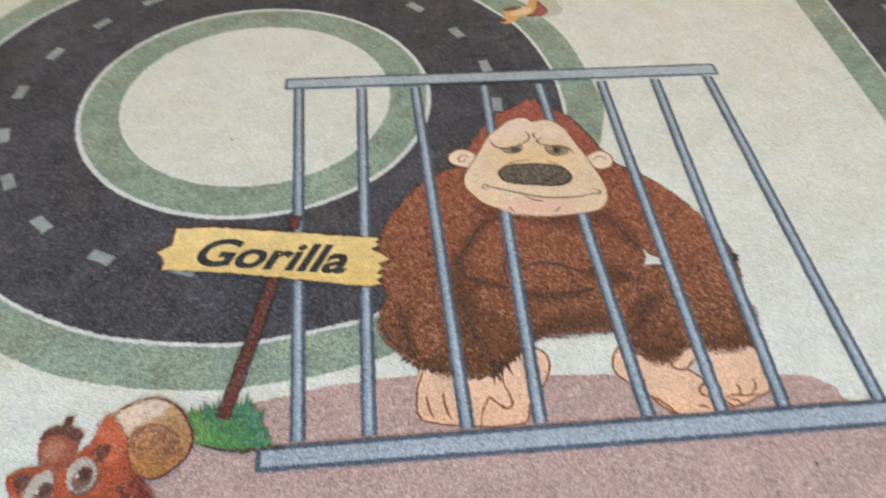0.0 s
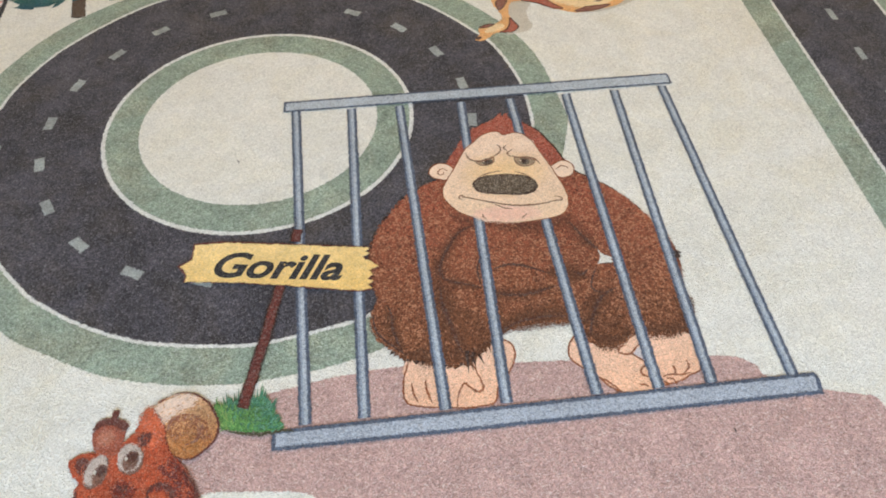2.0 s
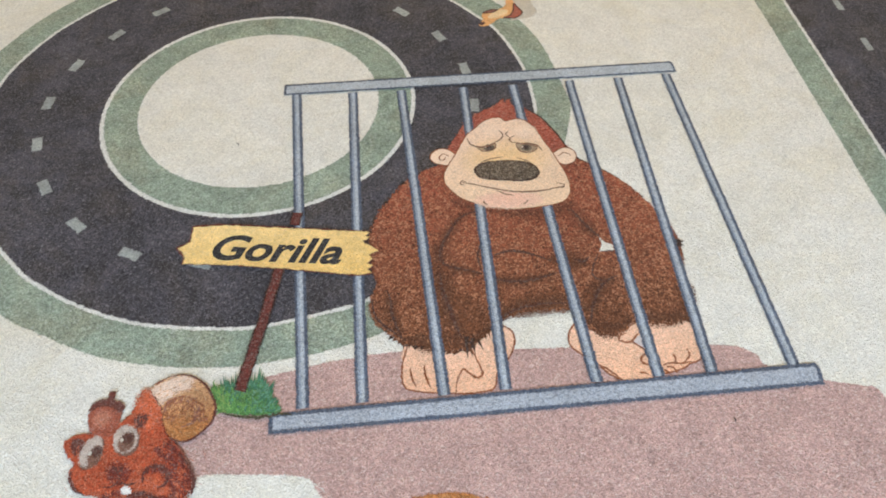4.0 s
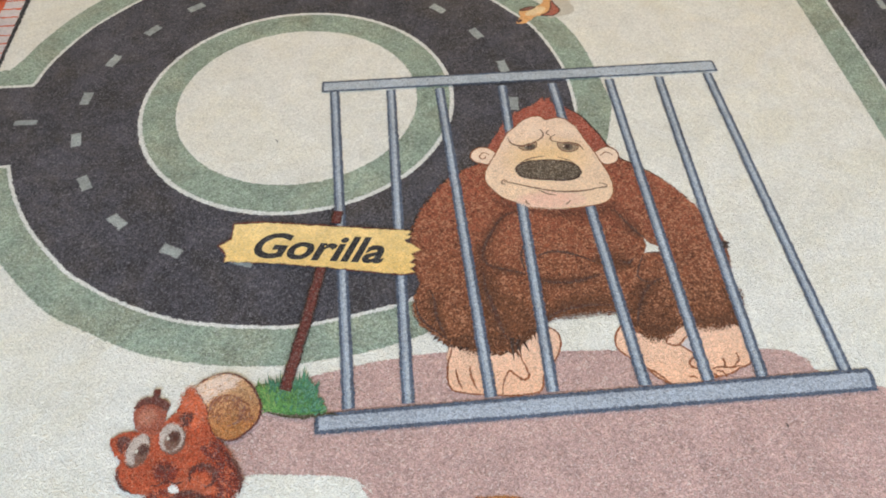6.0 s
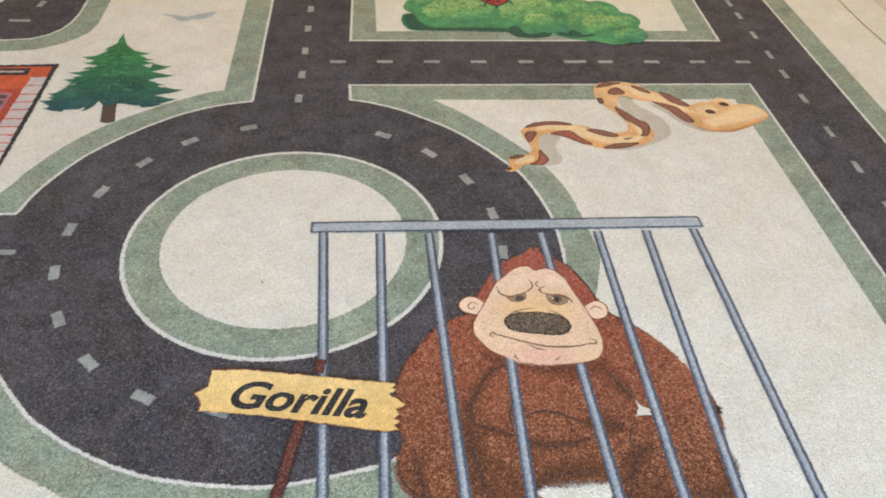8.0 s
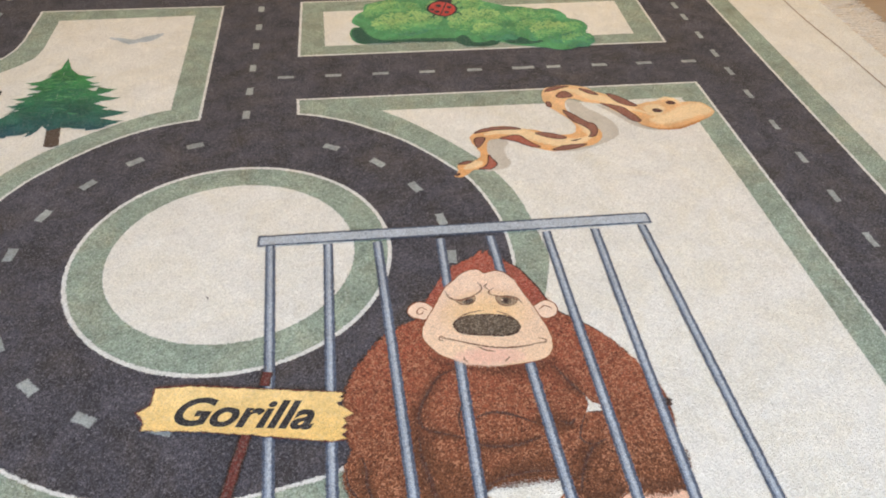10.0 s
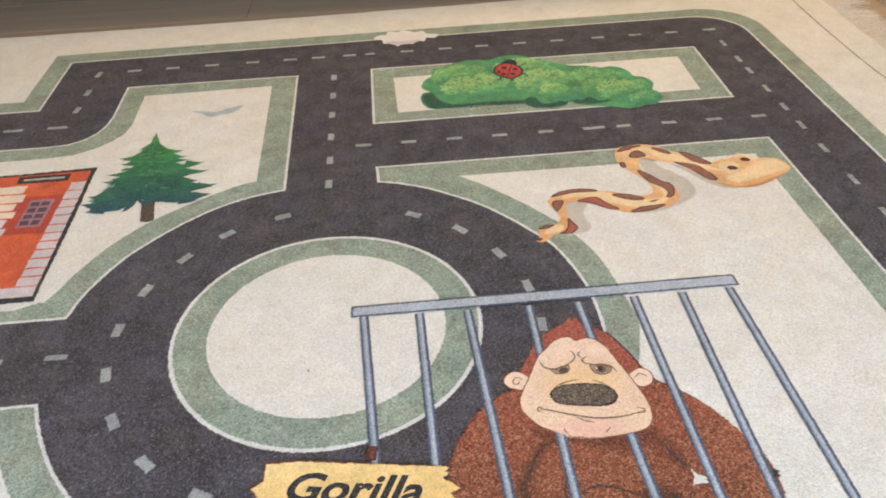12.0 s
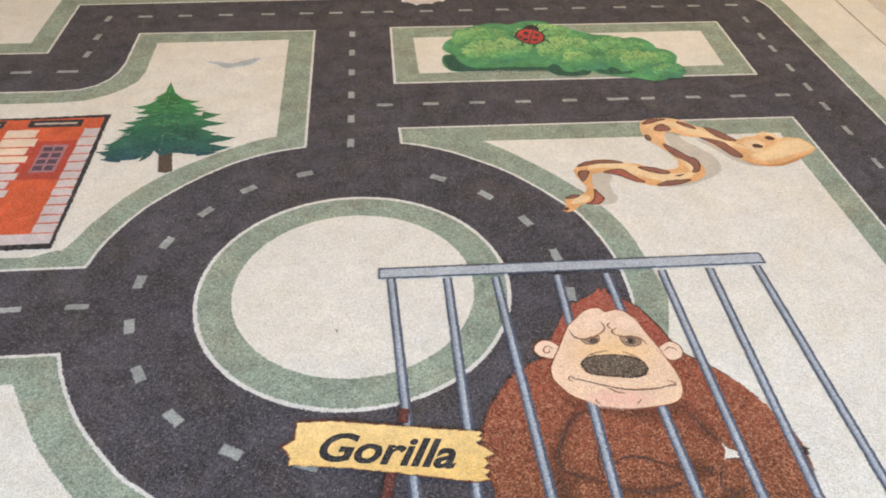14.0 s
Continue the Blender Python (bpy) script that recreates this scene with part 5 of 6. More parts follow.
for tips, side in (([(-0.2920, 0.3800), (-0.2870, 0.3670), (-0.2960, 0.3460), (-0.2890, 0.3350), (-0.2980, 0.3310), (-0.2900, 0.3190), (-0.3060, 0.3030), (-0.3040, 0.2950), (-0.3100, 0.2890), (-0.3020, 0.2750)], -1), ([(-0.2220, 0.3890), (-0.2160, 0.3750), (-0.2130, 0.3670), (-0.1940, 0.3590), (-0.1870, 0.3400), (-0.1940, 0.3210), (-0.1730, 0.3100), (-0.1750, 0.2920), (-0.1880, 0.2820), (-0.2060, 0.3330)], 1)):
    for x, y in tips:
        core = x - side * 0.020
        tree.shape([(x + side * 0.002, y + 0.002), (x - side * 0.007, y + 0.0028), (core, y + 0.008), (core, y - 0.004), (x - side * 0.009, y - 0.0024)], 10.3, PINE, 0.0002, 0.003, 0.0008)
for k in range(210):
    u, v = rnd.uniform(-1, 1), rnd.random()
    y = 0.292 + 0.118 * v
    half = 0.010 + 0.052 * (1 - v)
    x = -0.2560 - 0.004 * v + u * half * 0.72
    reach = rnd.uniform(0.006, 0.013)
    slope = -0.35 * (1 if u > 0 else -1) * reach
    tree.stroke([(x - reach * 0.5, y - slope * 0.5), (x, y), (x + reach * 0.5, y + slope * 0.4)], rnd.uniform(0.0016, 0.0034), 10.6, rnd.choice((PINE_DARK, PINE, PINE_DARK, PINE_LIGHT if u + v > 0.15 else PINE, PINE_LIGHT if v > 0.45 else PINE)), (0.1, 0.1), 0.0006)
tree.done(rug)

# ---- printed house ----
house = Print("house_print", "orange red printed brick house with pale quoins")
hx0, hx1, hy0, hy1 = -0.62, -0.3105, 0.139, 0.3665
house.shape([(hx0, hy0), (hx1, hy0), (hx1 - 0.001, 0.25), (hx1 - 0.003, hy1), (-0.40, hy1 - 0.004), (hx0, hy1 - 0.004)], 10, INK, 0.0012)
house.shape([(hx0, hy0 + 0.0075), (hx1 - 0.0035, hy0 + 0.0075), (hx1 - 0.0085, hy1 - 0.006), (-0.40, hy1 - 0.008), (hx0, hy1 - 0.008)], 10.3, WALL_RED, 0.001)
house.shape([(hx0, hy0 + 0.0075), (hx1 - 0.0035, hy0 + 0.0075), (hx1 - 0.004, hy0 + 0.0215), (hx0, hy0 + 0.0210)], 10.5, QUOIN, 0.0007)
house_ob = house.done(rug)


def printed_block(name, x0, x1, y0, y1, level, material, parent, label=""):
    p = Print(name, label)
    p.shape([(x0, y0), (x1, y0), (x1, y1), (x0, y1)], level, material, 0.0008, 0.003)
    return p.done(parent)


ROWS = (0.160, 0.1745, 0.187, 0.202, 0.216, 0.2295, 0.2435, 0.2575, 0.274, 0.288, 0.303, 0.3205, 0.338)
for k, (y0, y1) in enumerate(zip(ROWS, ROWS[1:])):
    edge = hx1 - 0.0040 - 0.0035 * (y0 - 0.16) / 0.18
    printed_block("quoin", -0.3345 + 0.0005 * (k % 2), edge, y0 + 0.0022, y1, 10.6, QUOIN, house_ob)
    if k:
        printed_block("quoin", -0.4135 if k > 8 else -0.425, -0.3765 - 0.0045 * (k % 2), y0 + 0.0022, y1 - 0.0004, 10.6, QUOIN_WARM if k > 7 else QUOIN, house_ob)
printed_block("window_surround", -0.383, -0.3335, 0.246, 0.3145, 10.55, WALL_DEEP, house_ob, "deep red window surround")
printed_block("window_frame", -0.3675, -0.3425, 0.2575, 0.3068, 10.7, MULLION, house_ob, "mauve window frame")
for r in range(4):
    for c in range(2):
        printed_block("pane", -0.3652 + 0.0110 * c, -0.3565 + 0.0110 * c, 0.2610 + 0.0114 * r, 0.2690 + 0.0114 * r, 10.8, GLASS_INK, house_ob)
for x0, x1 in ((-0.3955, -0.3395), (-0.50, -0.4205)):
    printed_block("eave_band", x0, x1, 0.3425, 0.3570, 10.6, INK, house_ob, "black eave band")
    printed_block("eave_stripe", x0 + 0.006, x1 - 0.005, 0.3480, 0.3515, 10.8, EYE_WHITE, house_ob, "white eave stripe")

# ---- printed bush ----
bush = Print("bush_print", "green printed leafy bush")
bush.shape(smooth([(0.0661, 0.5136), (0.0728, 0.5313), (0.0858, 0.5425), (0.0987, 0.5504), (0.1112, 0.5673), (0.1283, 0.5808), (0.1471, 0.5819), (0.1621, 0.5777), (0.1791, 0.5860), (0.1993, 0.5889), (0.2147, 0.5828), (0.2275, 0.5679), (0.2446, 0.5601), (0.2581, 0.5508), (0.2734, 0.5432), (0.2939, 0.5389), (0.3070, 0.5298), (0.3231, 0.5326), (0.3365, 0.5252), (0.3439, 0.5115), (0.3457, 0.4999), (0.3586, 0.4928), (0.3642, 0.4798), (0.3623, 0.4673), (0.3543, 0.4585), (0.3624, 0.4520), (0.3637, 0.4384), (0.3556, 0.4271), (0.3413, 0.4205), (0.3278, 0.4140), (0.3142, 0.4132), (0.2984, 0.4196), (0.2787, 0.4249), (0.2592, 0.4315), (0.2455, 0.4395), (0.2351, 0.4312), (0.2131, 0.4308), (0.1991, 0.4343), (0.1913, 0.4449), (0.1635, 0.4476), (0.1283, 0.4478), (0.1003, 0.4476), (0.0765, 0.4473), (0.0663, 0.4580), (0.0623, 0.4761), (0.0664, 0.4914), (0.0753, 0.4941), (0.0675, 0.5039)]), 11, LEAF, 0.0006)
bush.shape(smooth([(0.0649, 0.4821), (0.0766, 0.4924), (0.0835, 0.4752), (0.0920, 0.4612), (0.1081, 0.4546), (0.1436, 0.4559), (0.1859, 0.4540), (0.1916, 0.4463), (0.1423, 0.4471), (0.1072, 0.4473), (0.0794, 0.4485), (0.0679, 0.4594)]), 11.2, LEAF_DEEP, 0.0010, 0.002, 0.005)
bush.shape(smooth([(0.1907, 0.4493), (0.2001, 0.4608), (0.2078, 0.4560), (0.2121, 0.4424), (0.2258, 0.4403), (0.2419, 0.4484), (0.2448, 0.4395), (0.2351, 0.4312), (0.2131, 0.4308), (0.1991, 0.4343)]), 11.2, LEAF_DEEP, 0.0010, 0.002, 0.003)
bush.shape(smooth([(0.2465, 0.4497), (0.2608, 0.4551), (0.2758, 0.4574), (0.2882, 0.4493), (0.3009, 0.4383), (0.2802, 0.4305), (0.2595, 0.4329), (0.2508, 0.4406)]), 11.2, LEAF_DEEP, 0.0010, 0.002, 0.005)


def clump(x, y, rx, ry, light, span, level, seed):
    """One leafy clump with a scalloped edge, brushed with small dabs from a lit crown to a teal underside."""
    lead = random.Random(seed).uniform(0, 6.28)
    edge = [(x + rx * math.cos(a) * w, y + ry * math.sin(a) * w) for a, w in ((i * 0.1309, 0.95 + 0.05 * math.sin(i * 0.92 + lead) + 0.02 * math.sin(i * 2.1)) for i in range(48))]

    def ink(px, py, pick):
        u, v = (px - x) / rx, (py - y) / ry
        tone = light + span * (0.75 * v - 0.22 * u) + pick.gauss(0, 0.06) + 0.10 * math.sin(px * 260 + lead) * math.sin(py * 300)
        return LEAF_DEEP if tone < -0.05 else LEAF_TEAL if tone < 0.30 else LEAF if tone < 0.58 else LEAF_LIGHT if tone < 0.88 else LEAF_PALE

    bush.shape(edge, level, LEAF_TEAL if light < 0.5 else LEAF, 0.0005, 0.003, 0.002)
    core = [(x + 0.94 * (ex - x), y + 0.94 * (ey - y)) for ex, ey in edge]
    hairs(bush, core, int(620000 * rx * ry), level + 0.08, ink, 0.0046, 0.0022, lambda px, py: 1.2 * math.sin(90 * px) + 0.8 * math.sin(110 * py), seed)


for k, (x, y, rx, ry, light, span) in enumerate(((0.1195, 0.5361, 0.0427, 0.0404, 0.66, 0.40), (0.2046, 0.5359, 0.0487, 0.0458, 0.68, 0.50), (0.2909, 0.4936, 0.0473, 0.0425, 0.55, 0.50), (0.3424, 0.4646, 0.0177, 0.0309, 0.52, 0.45), (0.2504, 0.4638, 0.0308, 0.0223, 0.42, 0.65), (0.2920, 0.4700, 0.0265, 0.0330, 0.52, 0.60), (0.1343, 0.4996, 0.0509, 0.0392, 0.80, 0.95), (0.2270, 0.4993, 0.0440, 0.0413, 0.74, 0.80), (0.2338, 0.4699, 0.0220, 0.0272, 0.66, 0.80), (0.3171, 0.4627, 0.0317, 0.0345, 0.72, 0.90), (0.3405, 0.4372, 0.0231, 0.0215, 0.46, 0.50))):
    clump(x, y, rx, ry, light, span, 11.4 + 0.4 * k, 40 + k)
bush.done(rug)
spot = Print("red_dot_print", "small scarlet dotted oval print")
SHELL = smooth([(0.1669, 0.5444), (0.1726, 0.5563), (0.1830, 0.5628), (0.1939, 0.5589), (0.2015, 0.5499), (0.2038, 0.5377), (0.1990, 0.5245), (0.1886, 0.5166), (0.1792, 0.5187), (0.1709, 0.5273), (0.1668, 0.5342)])
spot.shape(smooth([(0.1796, 0.5612), (0.1860, 0.5716), (0.1928, 0.5749), (0.1996, 0.5693), (0.2008, 0.5586), (0.1906, 0.5538)]), 18.1, INK, 0.0003)
spot.shape(SHELL, 18.2, RED_SPOT, 0.0003)
spot.stroke(SHELL + SHELL[:1], 0.0026, 18.3, INK, (1, 1), 0.0003, 0.0012)
spot.stroke([(0.1931, 0.5588), (0.1861, 0.5367), (0.1799, 0.5186)], 0.0016, 18.4, INK, (1, 0.6), 0.0002)
for place, r in (([(0.1814, 0.5488)], 0.0038), ([(0.1949, 0.5431)], 0.0034), ([(0.1718, 0.5373)], 0.0030), ([(0.1774, 0.5303)], 0.0034), ([(0.1899, 0.5281)], 0.0032)):
    spot.shape(ellipse(*place[0], r, r * 1.15, 0, 12), 18.5, INK, 0.0003, 0.0015, 0.0012)
for points in ([(0.2023, 0.5499), (0.2081, 0.5567), (0.2131, 0.5582)], [(0.2034, 0.5396), (0.2094, 0.5393), (0.2135, 0.5443)], [(0.2015, 0.5295), (0.2065, 0.5243), (0.2075, 0.5176)], [(0.1697, 0.5478), (0.1650, 0.5515), (0.1629, 0.5481)], [(0.1666, 0.5377), (0.1608, 0.5346)], [(0.1731, 0.5224), (0.1703, 0.5142)], [(0.1856, 0.5169), (0.1860, 0.5103), (0.1889, 0.5102)], [(0.1876, 0.5716), (0.1854, 0.5771)], [(0.1981, 0.5694), (0.2025, 0.5764)]):
    spot.stroke(points, 0.0022, 18, LEAF_DEEP, (0.8, 0.4), 0.0004)
spot.done(rug)

# ---- printed winding orange band ----
winding = Print("winding_band_print", "winding orange band print with brown patches")
for points in ([(0.1922, 0.2207), (0.2075, 0.2258), (0.2141, 0.2195), (0.2077, 0.2082), (0.2077, 0.1949), (0.2098, 0.1836), (0.2038, 0.1758), (0.1920, 0.1729), (0.1836, 0.1752)], [(0.2915, 0.2938), (0.3040, 0.2932), (0.3095, 0.2793), (0.3215, 0.2632), (0.3307, 0.2477), (0.3313, 0.2279), (0.3231, 0.2173), (0.3053, 0.2074), (0.2878, 0.2007), (0.2694, 0.1979), (0.2664, 0.2067), (0.3061, 0.2263), (0.3072, 0.2469), (0.2924, 0.2691)], [(0.3234, 0.2830), (0.3357, 0.2646), (0.3468, 0.2447), (0.3591, 0.2325), (0.3753, 0.2275), (0.3680, 0.2393), (0.3475, 0.2662)]):
    winding.shape(smooth(points), 8, DUSK, 0.0005, 0.002, 0.003)
TAIL = smooth([(0.1529, 0.1663), (0.1575, 0.1748), (0.1577, 0.1838), (0.1655, 0.1888), (0.1735, 0.1893), (0.1803, 0.1944), (0.1831, 0.2018), (0.1808, 0.2115), (0.1772, 0.2214), (0.1763, 0.2304), (0.1807, 0.2372), (0.1913, 0.2447), (0.2044, 0.2492), (0.2192, 0.2484), (0.2326, 0.2425), (0.2459, 0.2366), (0.2378, 0.2082), (0.2284, 0.2165), (0.2185, 0.2230), (0.2045, 0.2258), (0.1954, 0.2243), (0.1914, 0.2147), (0.1903, 0.2033), (0.1921, 0.1919), (0.1955, 0.1825), (0.1891, 0.1748), (0.1808, 0.1753), (0.1724, 0.1748), (0.1654, 0.1682), (0.1580, 0.1642)])
COIL = smooth([(0.2397, 0.2400), (0.2617, 0.2296), (0.2761, 0.2278), (0.2847, 0.2304), (0.2892, 0.2404), (0.2872, 0.2531), (0.2795, 0.2675), (0.2712, 0.2812), (0.2671, 0.2950), (0.2679, 0.3088), (0.2736, 0.3216), (0.2846, 0.3259), (0.3014, 0.3275), (0.3164, 0.3231), (0.3234, 0.3167), (0.3144, 0.2902), (0.3041, 0.2953), (0.2954, 0.2981), (0.2894, 0.2892), (0.2880, 0.2747), (0.2957, 0.2601), (0.3065, 0.2467), (0.3126, 0.2329), (0.3113, 0.2208), (0.3025, 0.2094), (0.2890, 0.2044), (0.2700, 0.1997), (0.2554, 0.1996), (0.2426, 0.2051), (0.2322, 0.2134)])
NECK = smooth([(0.3188, 0.3205), (0.3284, 0.3104), (0.3419, 0.3026), (0.3535, 0.2904), (0.3653, 0.2795), (0.3783, 0.2834), (0.3898, 0.2851), (0.3985, 0.2904), (0.4080, 0.2899), (0.4135, 0.2804), (0.4266, 0.2808), (0.4382, 0.2779), (0.4456, 0.2663), (0.4458, 0.2574), (0.4370, 0.2481), (0.4209, 0.2405), (0.4013, 0.2311), (0.3850, 0.2289), (0.3710, 0.2317), (0.3593, 0.2407), (0.3495, 0.2550), (0.3390, 0.2687), (0.3287, 0.2837), (0.3096, 0.2927)])
for outline in (TAIL, COIL, NECK):
    winding.shape(outline, 9, ORANGE, 0.0004, 0.0015, 0.0012)
for points, w in (([(0.1919, 0.2345), (0.2109, 0.2395), (0.2304, 0.2344), (0.2480, 0.2233), (0.2688, 0.2142), (0.2868, 0.2152), (0.3011, 0.2223)], 0.016), ([(0.2892, 0.3196), (0.3069, 0.3139), (0.3220, 0.3013), (0.3377, 0.2912), (0.3538, 0.2745), (0.3711, 0.2625)], 0.013), ([(0.1630, 0.1772), (0.1744, 0.1837), (0.1830, 0.1869)], 0.010), ([(0.2925, 0.2581), (0.3000, 0.2366), (0.2987, 0.2225)], 0.010)):
    winding.stroke(smooth(points, 6, False), w, 9.3, ORANGE_PALE, (0.2, 0.2), 0.0005, 0.006)
winding.shape(smooth([(0.3721, 0.2495), (0.3957, 0.2612), (0.4209, 0.2754), (0.4371, 0.2757), (0.4439, 0.2641), (0.4428, 0.2564), (0.4257, 0.2508), (0.3997, 0.2416), (0.3799, 0.2385)]), 9.4, ORANGE_PALE, 0.0006, 0.002, 0.006)
winding.shape(smooth([(0.3724, 0.2735), (0.3871, 0.2783), (0.3944, 0.2701), (0.3844, 0.2552), (0.3725, 0.2581)]), 9.45, ORANGE_PALE, 0.0006, 0.002, 0.004)
winding.stroke(smooth([(0.3921, 0.2860), (0.4028, 0.2900), (0.4110, 0.2850), (0.4159, 0.2756)], 5, False), 0.006, 9.5, ORANGE_PALE, (0.3, 0.3), 0.0004, 0.003)
for points, ink in (([(0.1821, 0.2380), (0.1921, 0.2456), (0.2070, 0.2479), (0.2218, 0.2471), (0.2308, 0.2424), (0.2205, 0.2420), (0.2058, 0.2428), (0.1933, 0.2404)], PATCH), ([(0.2065, 0.2265), (0.2176, 0.2309), (0.2275, 0.2304), (0.2329, 0.2221), (0.2393, 0.2138), (0.2446, 0.2077), (0.2351, 0.2092), (0.2255, 0.2166), (0.2155, 0.2230)], PATCH_WARM), ([(0.2450, 0.2334), (0.2567, 0.2328), (0.2672, 0.2282), (0.2744, 0.2227), (0.2694, 0.2200), (0.2596, 0.2226), (0.2494, 0.2281)], PATCH), ([(0.2563, 0.2022), (0.2666, 0.2074), (0.2787, 0.2087), (0.2917, 0.2089), (0.2829, 0.2036), (0.2702, 0.2005), (0.2597, 0.2001)], PATCH), ([(0.2836, 0.2748), (0.2896, 0.2701), (0.2959, 0.2610), (0.3033, 0.2499), (0.3096, 0.2454), (0.3105, 0.2339), (0.3049, 0.2230), (0.2983, 0.2214), (0.3029, 0.2312), (0.2981, 0.2418), (0.2898, 0.2517), (0.2851, 0.2638)], PATCH), ([(0.1810, 0.2280), (0.1881, 0.2306), (0.1916, 0.2284), (0.1868, 0.2178), (0.1821, 0.2122), (0.1805, 0.2181)], PATCH), ([(0.1903, 0.1984), (0.1932, 0.1917), (0.1960, 0.1824), (0.1890, 0.1746), (0.1835, 0.1750), (0.1770, 0.1753), (0.1848, 0.1803), (0.1886, 0.1892)], PATCH_WARM), ([(0.2724, 0.3155), (0.2806, 0.3235), (0.2909, 0.3254), (0.3019, 0.3248), (0.2908, 0.3206), (0.2804, 0.3163)], PATCH), ([(0.2836, 0.3055), (0.2905, 0.3134), (0.2969, 0.3131), (0.3009, 0.3034), (0.2929, 0.3004), (0.2853, 0.3008)], PATCH), ([(0.2689, 0.2924), (0.2732, 0.2922), (0.2730, 0.2832), (0.2693, 0.2834)], PATCH), ([(0.3122, 0.3183), (0.3231, 0.3141), (0.3304, 0.3031), (0.3208, 0.3071)], PATCH), ([(0.3401, 0.3049), (0.3504, 0.2997), (0.3592, 0.2888), (0.3662, 0.2771), (0.3554, 0.2788), (0.3463, 0.2883)], PATCH), ([(0.3278, 0.2848), (0.3403, 0.2807), (0.3506, 0.2745), (0.3547, 0.2655), (0.3596, 0.2554), (0.3607, 0.2457), (0.3526, 0.2472), (0.3466, 0.2572), (0.3395, 0.2718)], PATCH), ([(0.1586, 0.1854), (0.1657, 0.1896), (0.1734, 0.1892), (0.1663, 0.1850)], PATCH), ([(0.2778, 0.2166), (0.2848, 0.2182), (0.2892, 0.2189), (0.2826, 0.2153)], PATCH_DARK), ([(0.3803, 0.2678), (0.3859, 0.2696), (0.3909, 0.2649), (0.3884, 0.2618), (0.3812, 0.2623)], PATCH_DARK), ([(0.4003, 0.2821), (0.4061, 0.2840), (0.4104, 0.2791), (0.4072, 0.2760), (0.4010, 0.2775)], PATCH_DARK), ([(0.1534, 0.1687), (0.1573, 0.1712), (0.1583, 0.1685), (0.1551, 0.1660)], PATCH_DARK)):
    edge = smooth(points)
    winding.shape(edge, 10, ink, 0.0003, 0.0015, 0.0008)
    if ink != PATCH_DARK:
        winding.stroke(edge + edge[:1], 0.0012, 10.3, PATCH_DARK, (1, 1), 0.0004, 0.0012)
winding.stroke(smooth([(0.3595, 0.2395), (0.3709, 0.2316), (0.3849, 0.2288), (0.4012, 0.2310), (0.4209, 0.2404), (0.4380, 0.2491)], 5, False), 0.003, 9.6, ORANGE_DEEP, (0.2, 0.2), 0.0004, 0.003)
winding.done(rug)

# ---- printed clouds ----
cloud = Print("cloud_print", "small white printed cloud")
cloud.shape(smooth([(0.0060, 0.6770), (0.0150, 0.6910), (0.0240, 0.6900), (0.0290, 0.7020), (0.0430, 0.6990), (0.0500, 0.7050), (0.0610, 0.6990), (0.0680, 0.6940), (0.0800, 0.6970), (0.0860, 0.6860), (0.1030, 0.6800), (0.0950, 0.6680), (0.0840, 0.6710), (0.0800, 0.6590), (0.0680, 0.6620), (0.0620, 0.6510), (0.0490, 0.6580), (0.0410, 0.6470), (0.0310, 0.6580), (0.0210, 0.6590), (0.0180, 0.6720)]), 11, CLOUD, 0.001)
cloud.shape(smooth([(0.0230, 0.6650), (0.0480, 0.6640), (0.0750, 0.6640), (0.0640, 0.6550), (0.0390, 0.6510)]), 11.3, QUOIN, 0.001)
cloud.done(rug)
wisp = Print("wisp_print", "thin blue grey printed wisp")
wisp.shape(smooth([(-0.2270, 0.4882), (-0.2083, 0.4847), (-0.1964, 0.4804), (-0.1835, 0.4880), (-0.1647, 0.4952), (-0.1676, 0.4848), (-0.1775, 0.4754), (-0.1896, 0.4723), (-0.2016, 0.4692), (-0.2127, 0.4777)]), 10, CLOUD_BLUE, 0.0012)
wisp.done(rug)


def lint(x, y, length, turn, bend):
    """A short dark thread lying on the pile."""
    bm = bmesh.new()
    rows = []
    for k in range(7):
        t = k / 6 - 0.5
        c = Vector((x + length * t * math.cos(turn) - bend * t * t * math.sin(turn), y + length * t * math.sin(turn) + bend * t * t * math.cos(turn), 0.0031))
        w = 0.00055 * (1 - 1.2 * abs(t))
        rows.append([bm.verts.new(c + Vector((-w * math.sin(turn) * math.cos(a), w * math.cos(turn) * math.cos(a), w * math.sin(a)))) for a in (0.5, 2.6, 4.7)])
    for p, q in zip(rows, rows[1:]):
        for i in range(3):
            bm.faces.new((p[i], p[(i + 1) % 3], q[(i + 1) % 3], q[i]))
    return tagged(part("lint_thread", bm, BLACK_PLASTIC), "tiny dark lint thread lying on the rug", "lint", "lint on the rug")


lint(-0.0585, 0.0228, 0.0042, 2.1, 0.004)
lint(*[(0.1760, 0.1190)][0], 0.0075, 1.0, 0.006)
lint(*[(0.2580, -0.2470)][0], 0.0036, 1.6, 0.002)

# ---- furniture at the rug's far side ----
sofa = thing("sofa", (0.0, 1.15, FLOOR_Z), "low dark brown sofa on short black feet", "sofa")
part("base", box(-1.5, 0.62, 0.90, 1.62, 0.13, 0.30, 0.02), UPHOLSTERY, sofa)
part("backrest", box(-1.5, 0.62, 1.42, 1.62, 0.302, 0.75, 0.03), UPHOLSTERY, sofa)
part("cushion", box(-1.48, 0.60, 0.91, 1.415, 0.302, 0.42, 0.03), UPHOLSTERY, sofa)


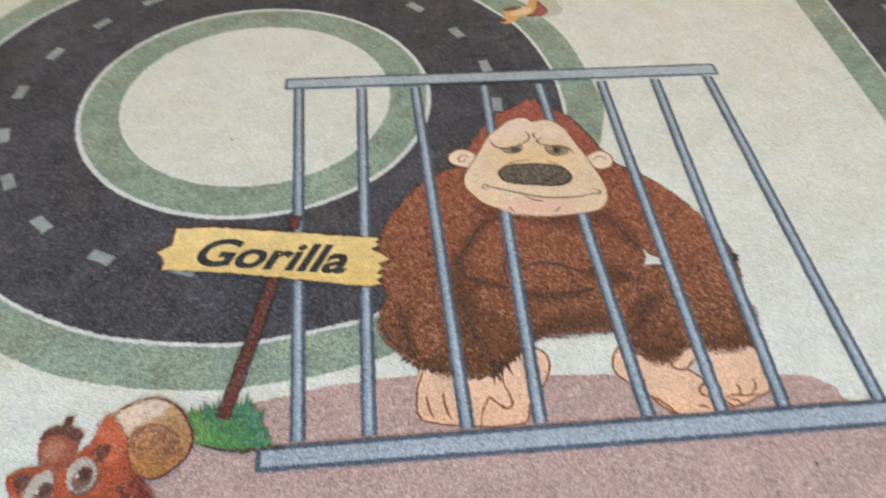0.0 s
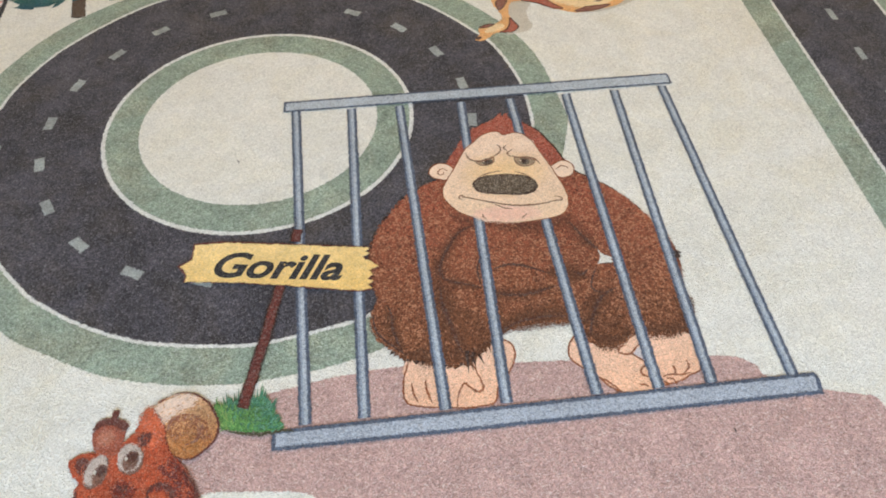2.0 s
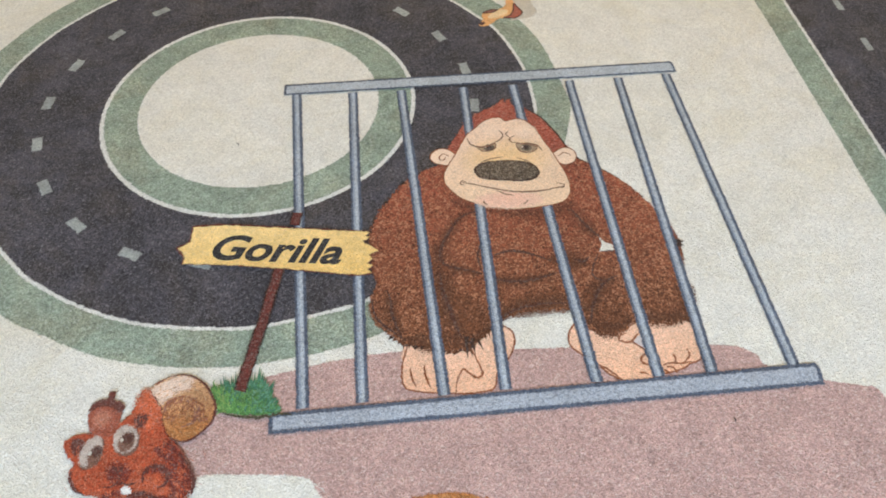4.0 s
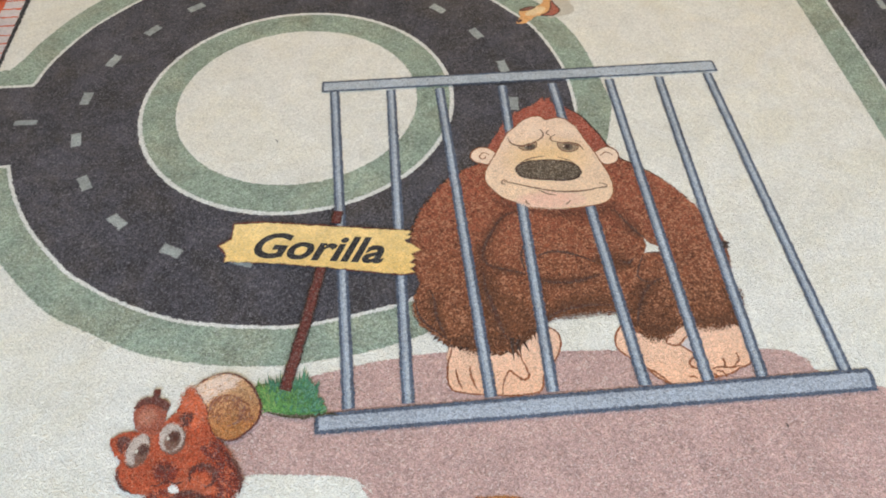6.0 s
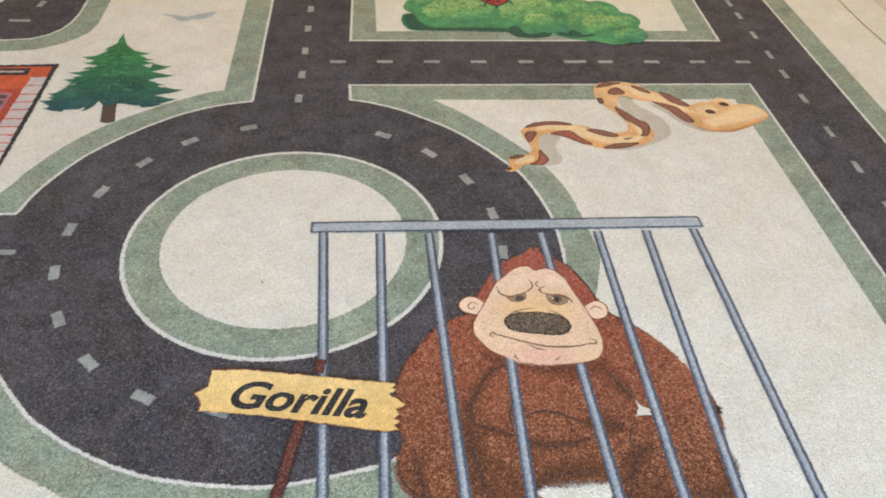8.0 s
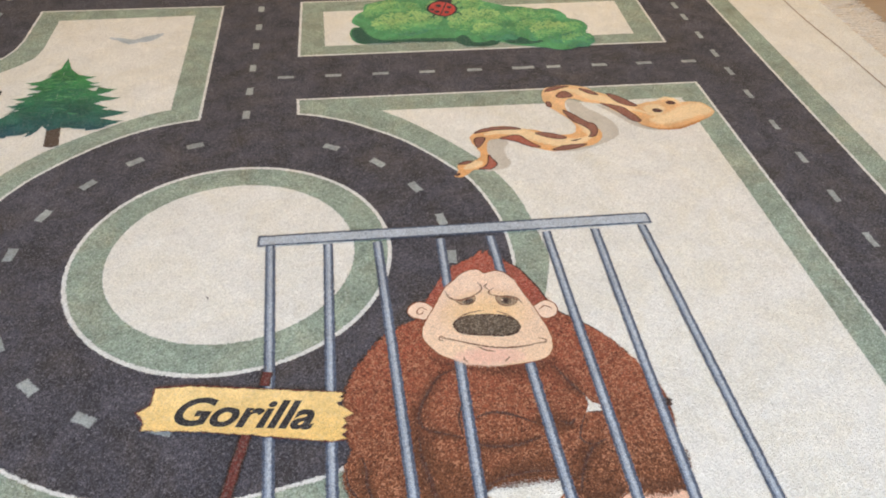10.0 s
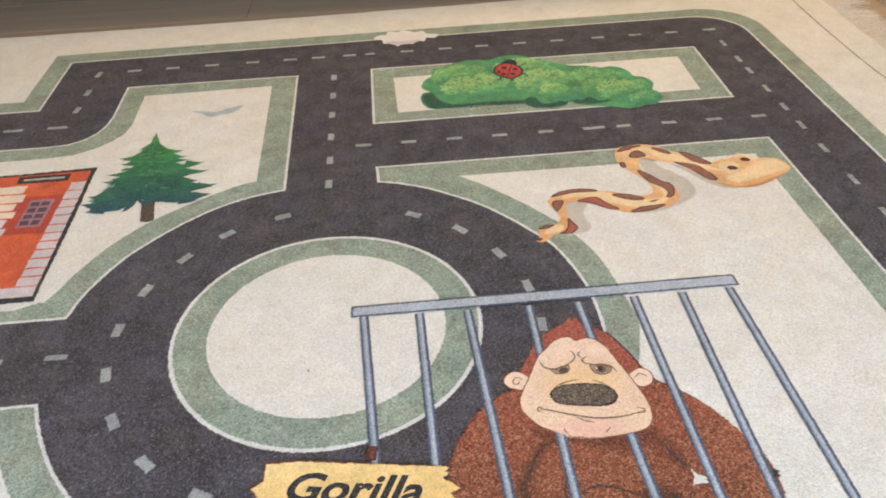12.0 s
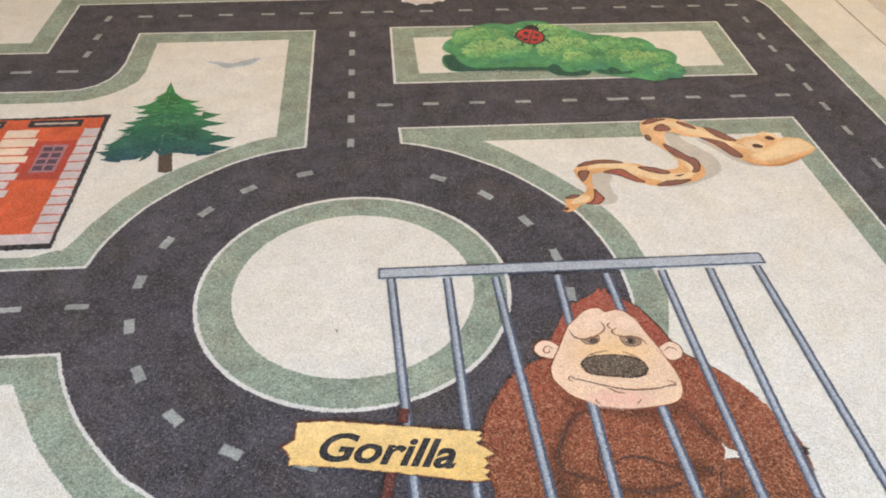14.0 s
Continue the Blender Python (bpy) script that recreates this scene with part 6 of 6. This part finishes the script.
def round_foot(x, y, top):
    bm = bmesh.new()
    for r0, r1, z0, z1 in ((0.021, 0.023, FLOOR_Z, FLOOR_Z + 0.012), (0.023, 0.028, FLOOR_Z + 0.012, top)):
        bmesh.ops.create_cone(bm, cap_ends=True, segments=24, radius1=r0, radius2=r1, depth=z1 - z0, matrix=Matrix.Translation((x, y, (z0 + z1) / 2)))
    return bm


for x, y in ((0.36, 0.912), (-1.3, 0.95), (0.36, 1.5), (-1.3, 1.5)):
    part("foot", round_foot(x, y, 0.13), BLACK_PLASTIC, sofa, "black round foot", True)

shelf = thing("shelf_unit", (0.82, 1.0, FLOOR_Z), "white lacquered shelf unit standing on the floor", "shelf")
part("side_panel", box(0.806, 0.843, 0.717, 1.30, FLOOR_Z, 1.2, 0.003), WHITE_BOARD, shelf)
part("base_plate", box(0.807, 1.587, 0.642, 0.716, FLOOR_Z, FLOOR_Z + 0.010, 0.001), BASE_BOARD, shelf, "tan base board")
# dark strip stands in for the shadow line along the base plate's front
part("gap_shade_strip", box(0.803, 1.587, 0.636, 0.6418, FLOOR_Z, FLOOR_Z + 0.009), GAP_SHADE, shelf, "dark strip standing in for shade under the board's edge")
part("side_panel", box(1.55, 1.587, 0.717, 1.30, FLOOR_Z, 1.2, 0.003), WHITE_BOARD, shelf)
for z in (0.22, 0.70, 1.16):
    part("shelf_board", box(0.8435, 1.5495, 0.72, 1.295, z, z + 0.03, 0.002), WHITE_BOARD, shelf)
part("back_panel", box(0.8435, 1.5495, 1.2955, 1.30, 0.05, 1.19), WHITE_BOARD, shelf)

# ---- floor planks ----
PLANKS = {}


def plank_mesh(length):
    if length not in PLANKS:
        bm = box(0, length - 0.0008, 0.0003, 0.1270, -0.004, 0.0, 0.0005)
        PLANKS[length] = bpy.data.meshes.new("plank")
        bm.to_mesh(PLANKS[length])
        bm.free()
        PLANKS[length].materials.append(FLOOR_WOOD)
    return PLANKS[length]


row, y = 0, SOUTH + 0.002
while y + 0.1275 < NORTH:
    x = WEST + 0.002
    for length in ((1.2, 1.2, 1.2, 0.79), (0.8, 1.2, 1.2, 1.19), (0.4, 1.2, 1.2, 1.2, 0.39))[row % 3]:
        ob = new("plank", plank_mesh(length))
        ob.location = (x, y, FLOOR_Z)
        own(ob, floor)
        x += length
    y += 0.1274
    row += 1
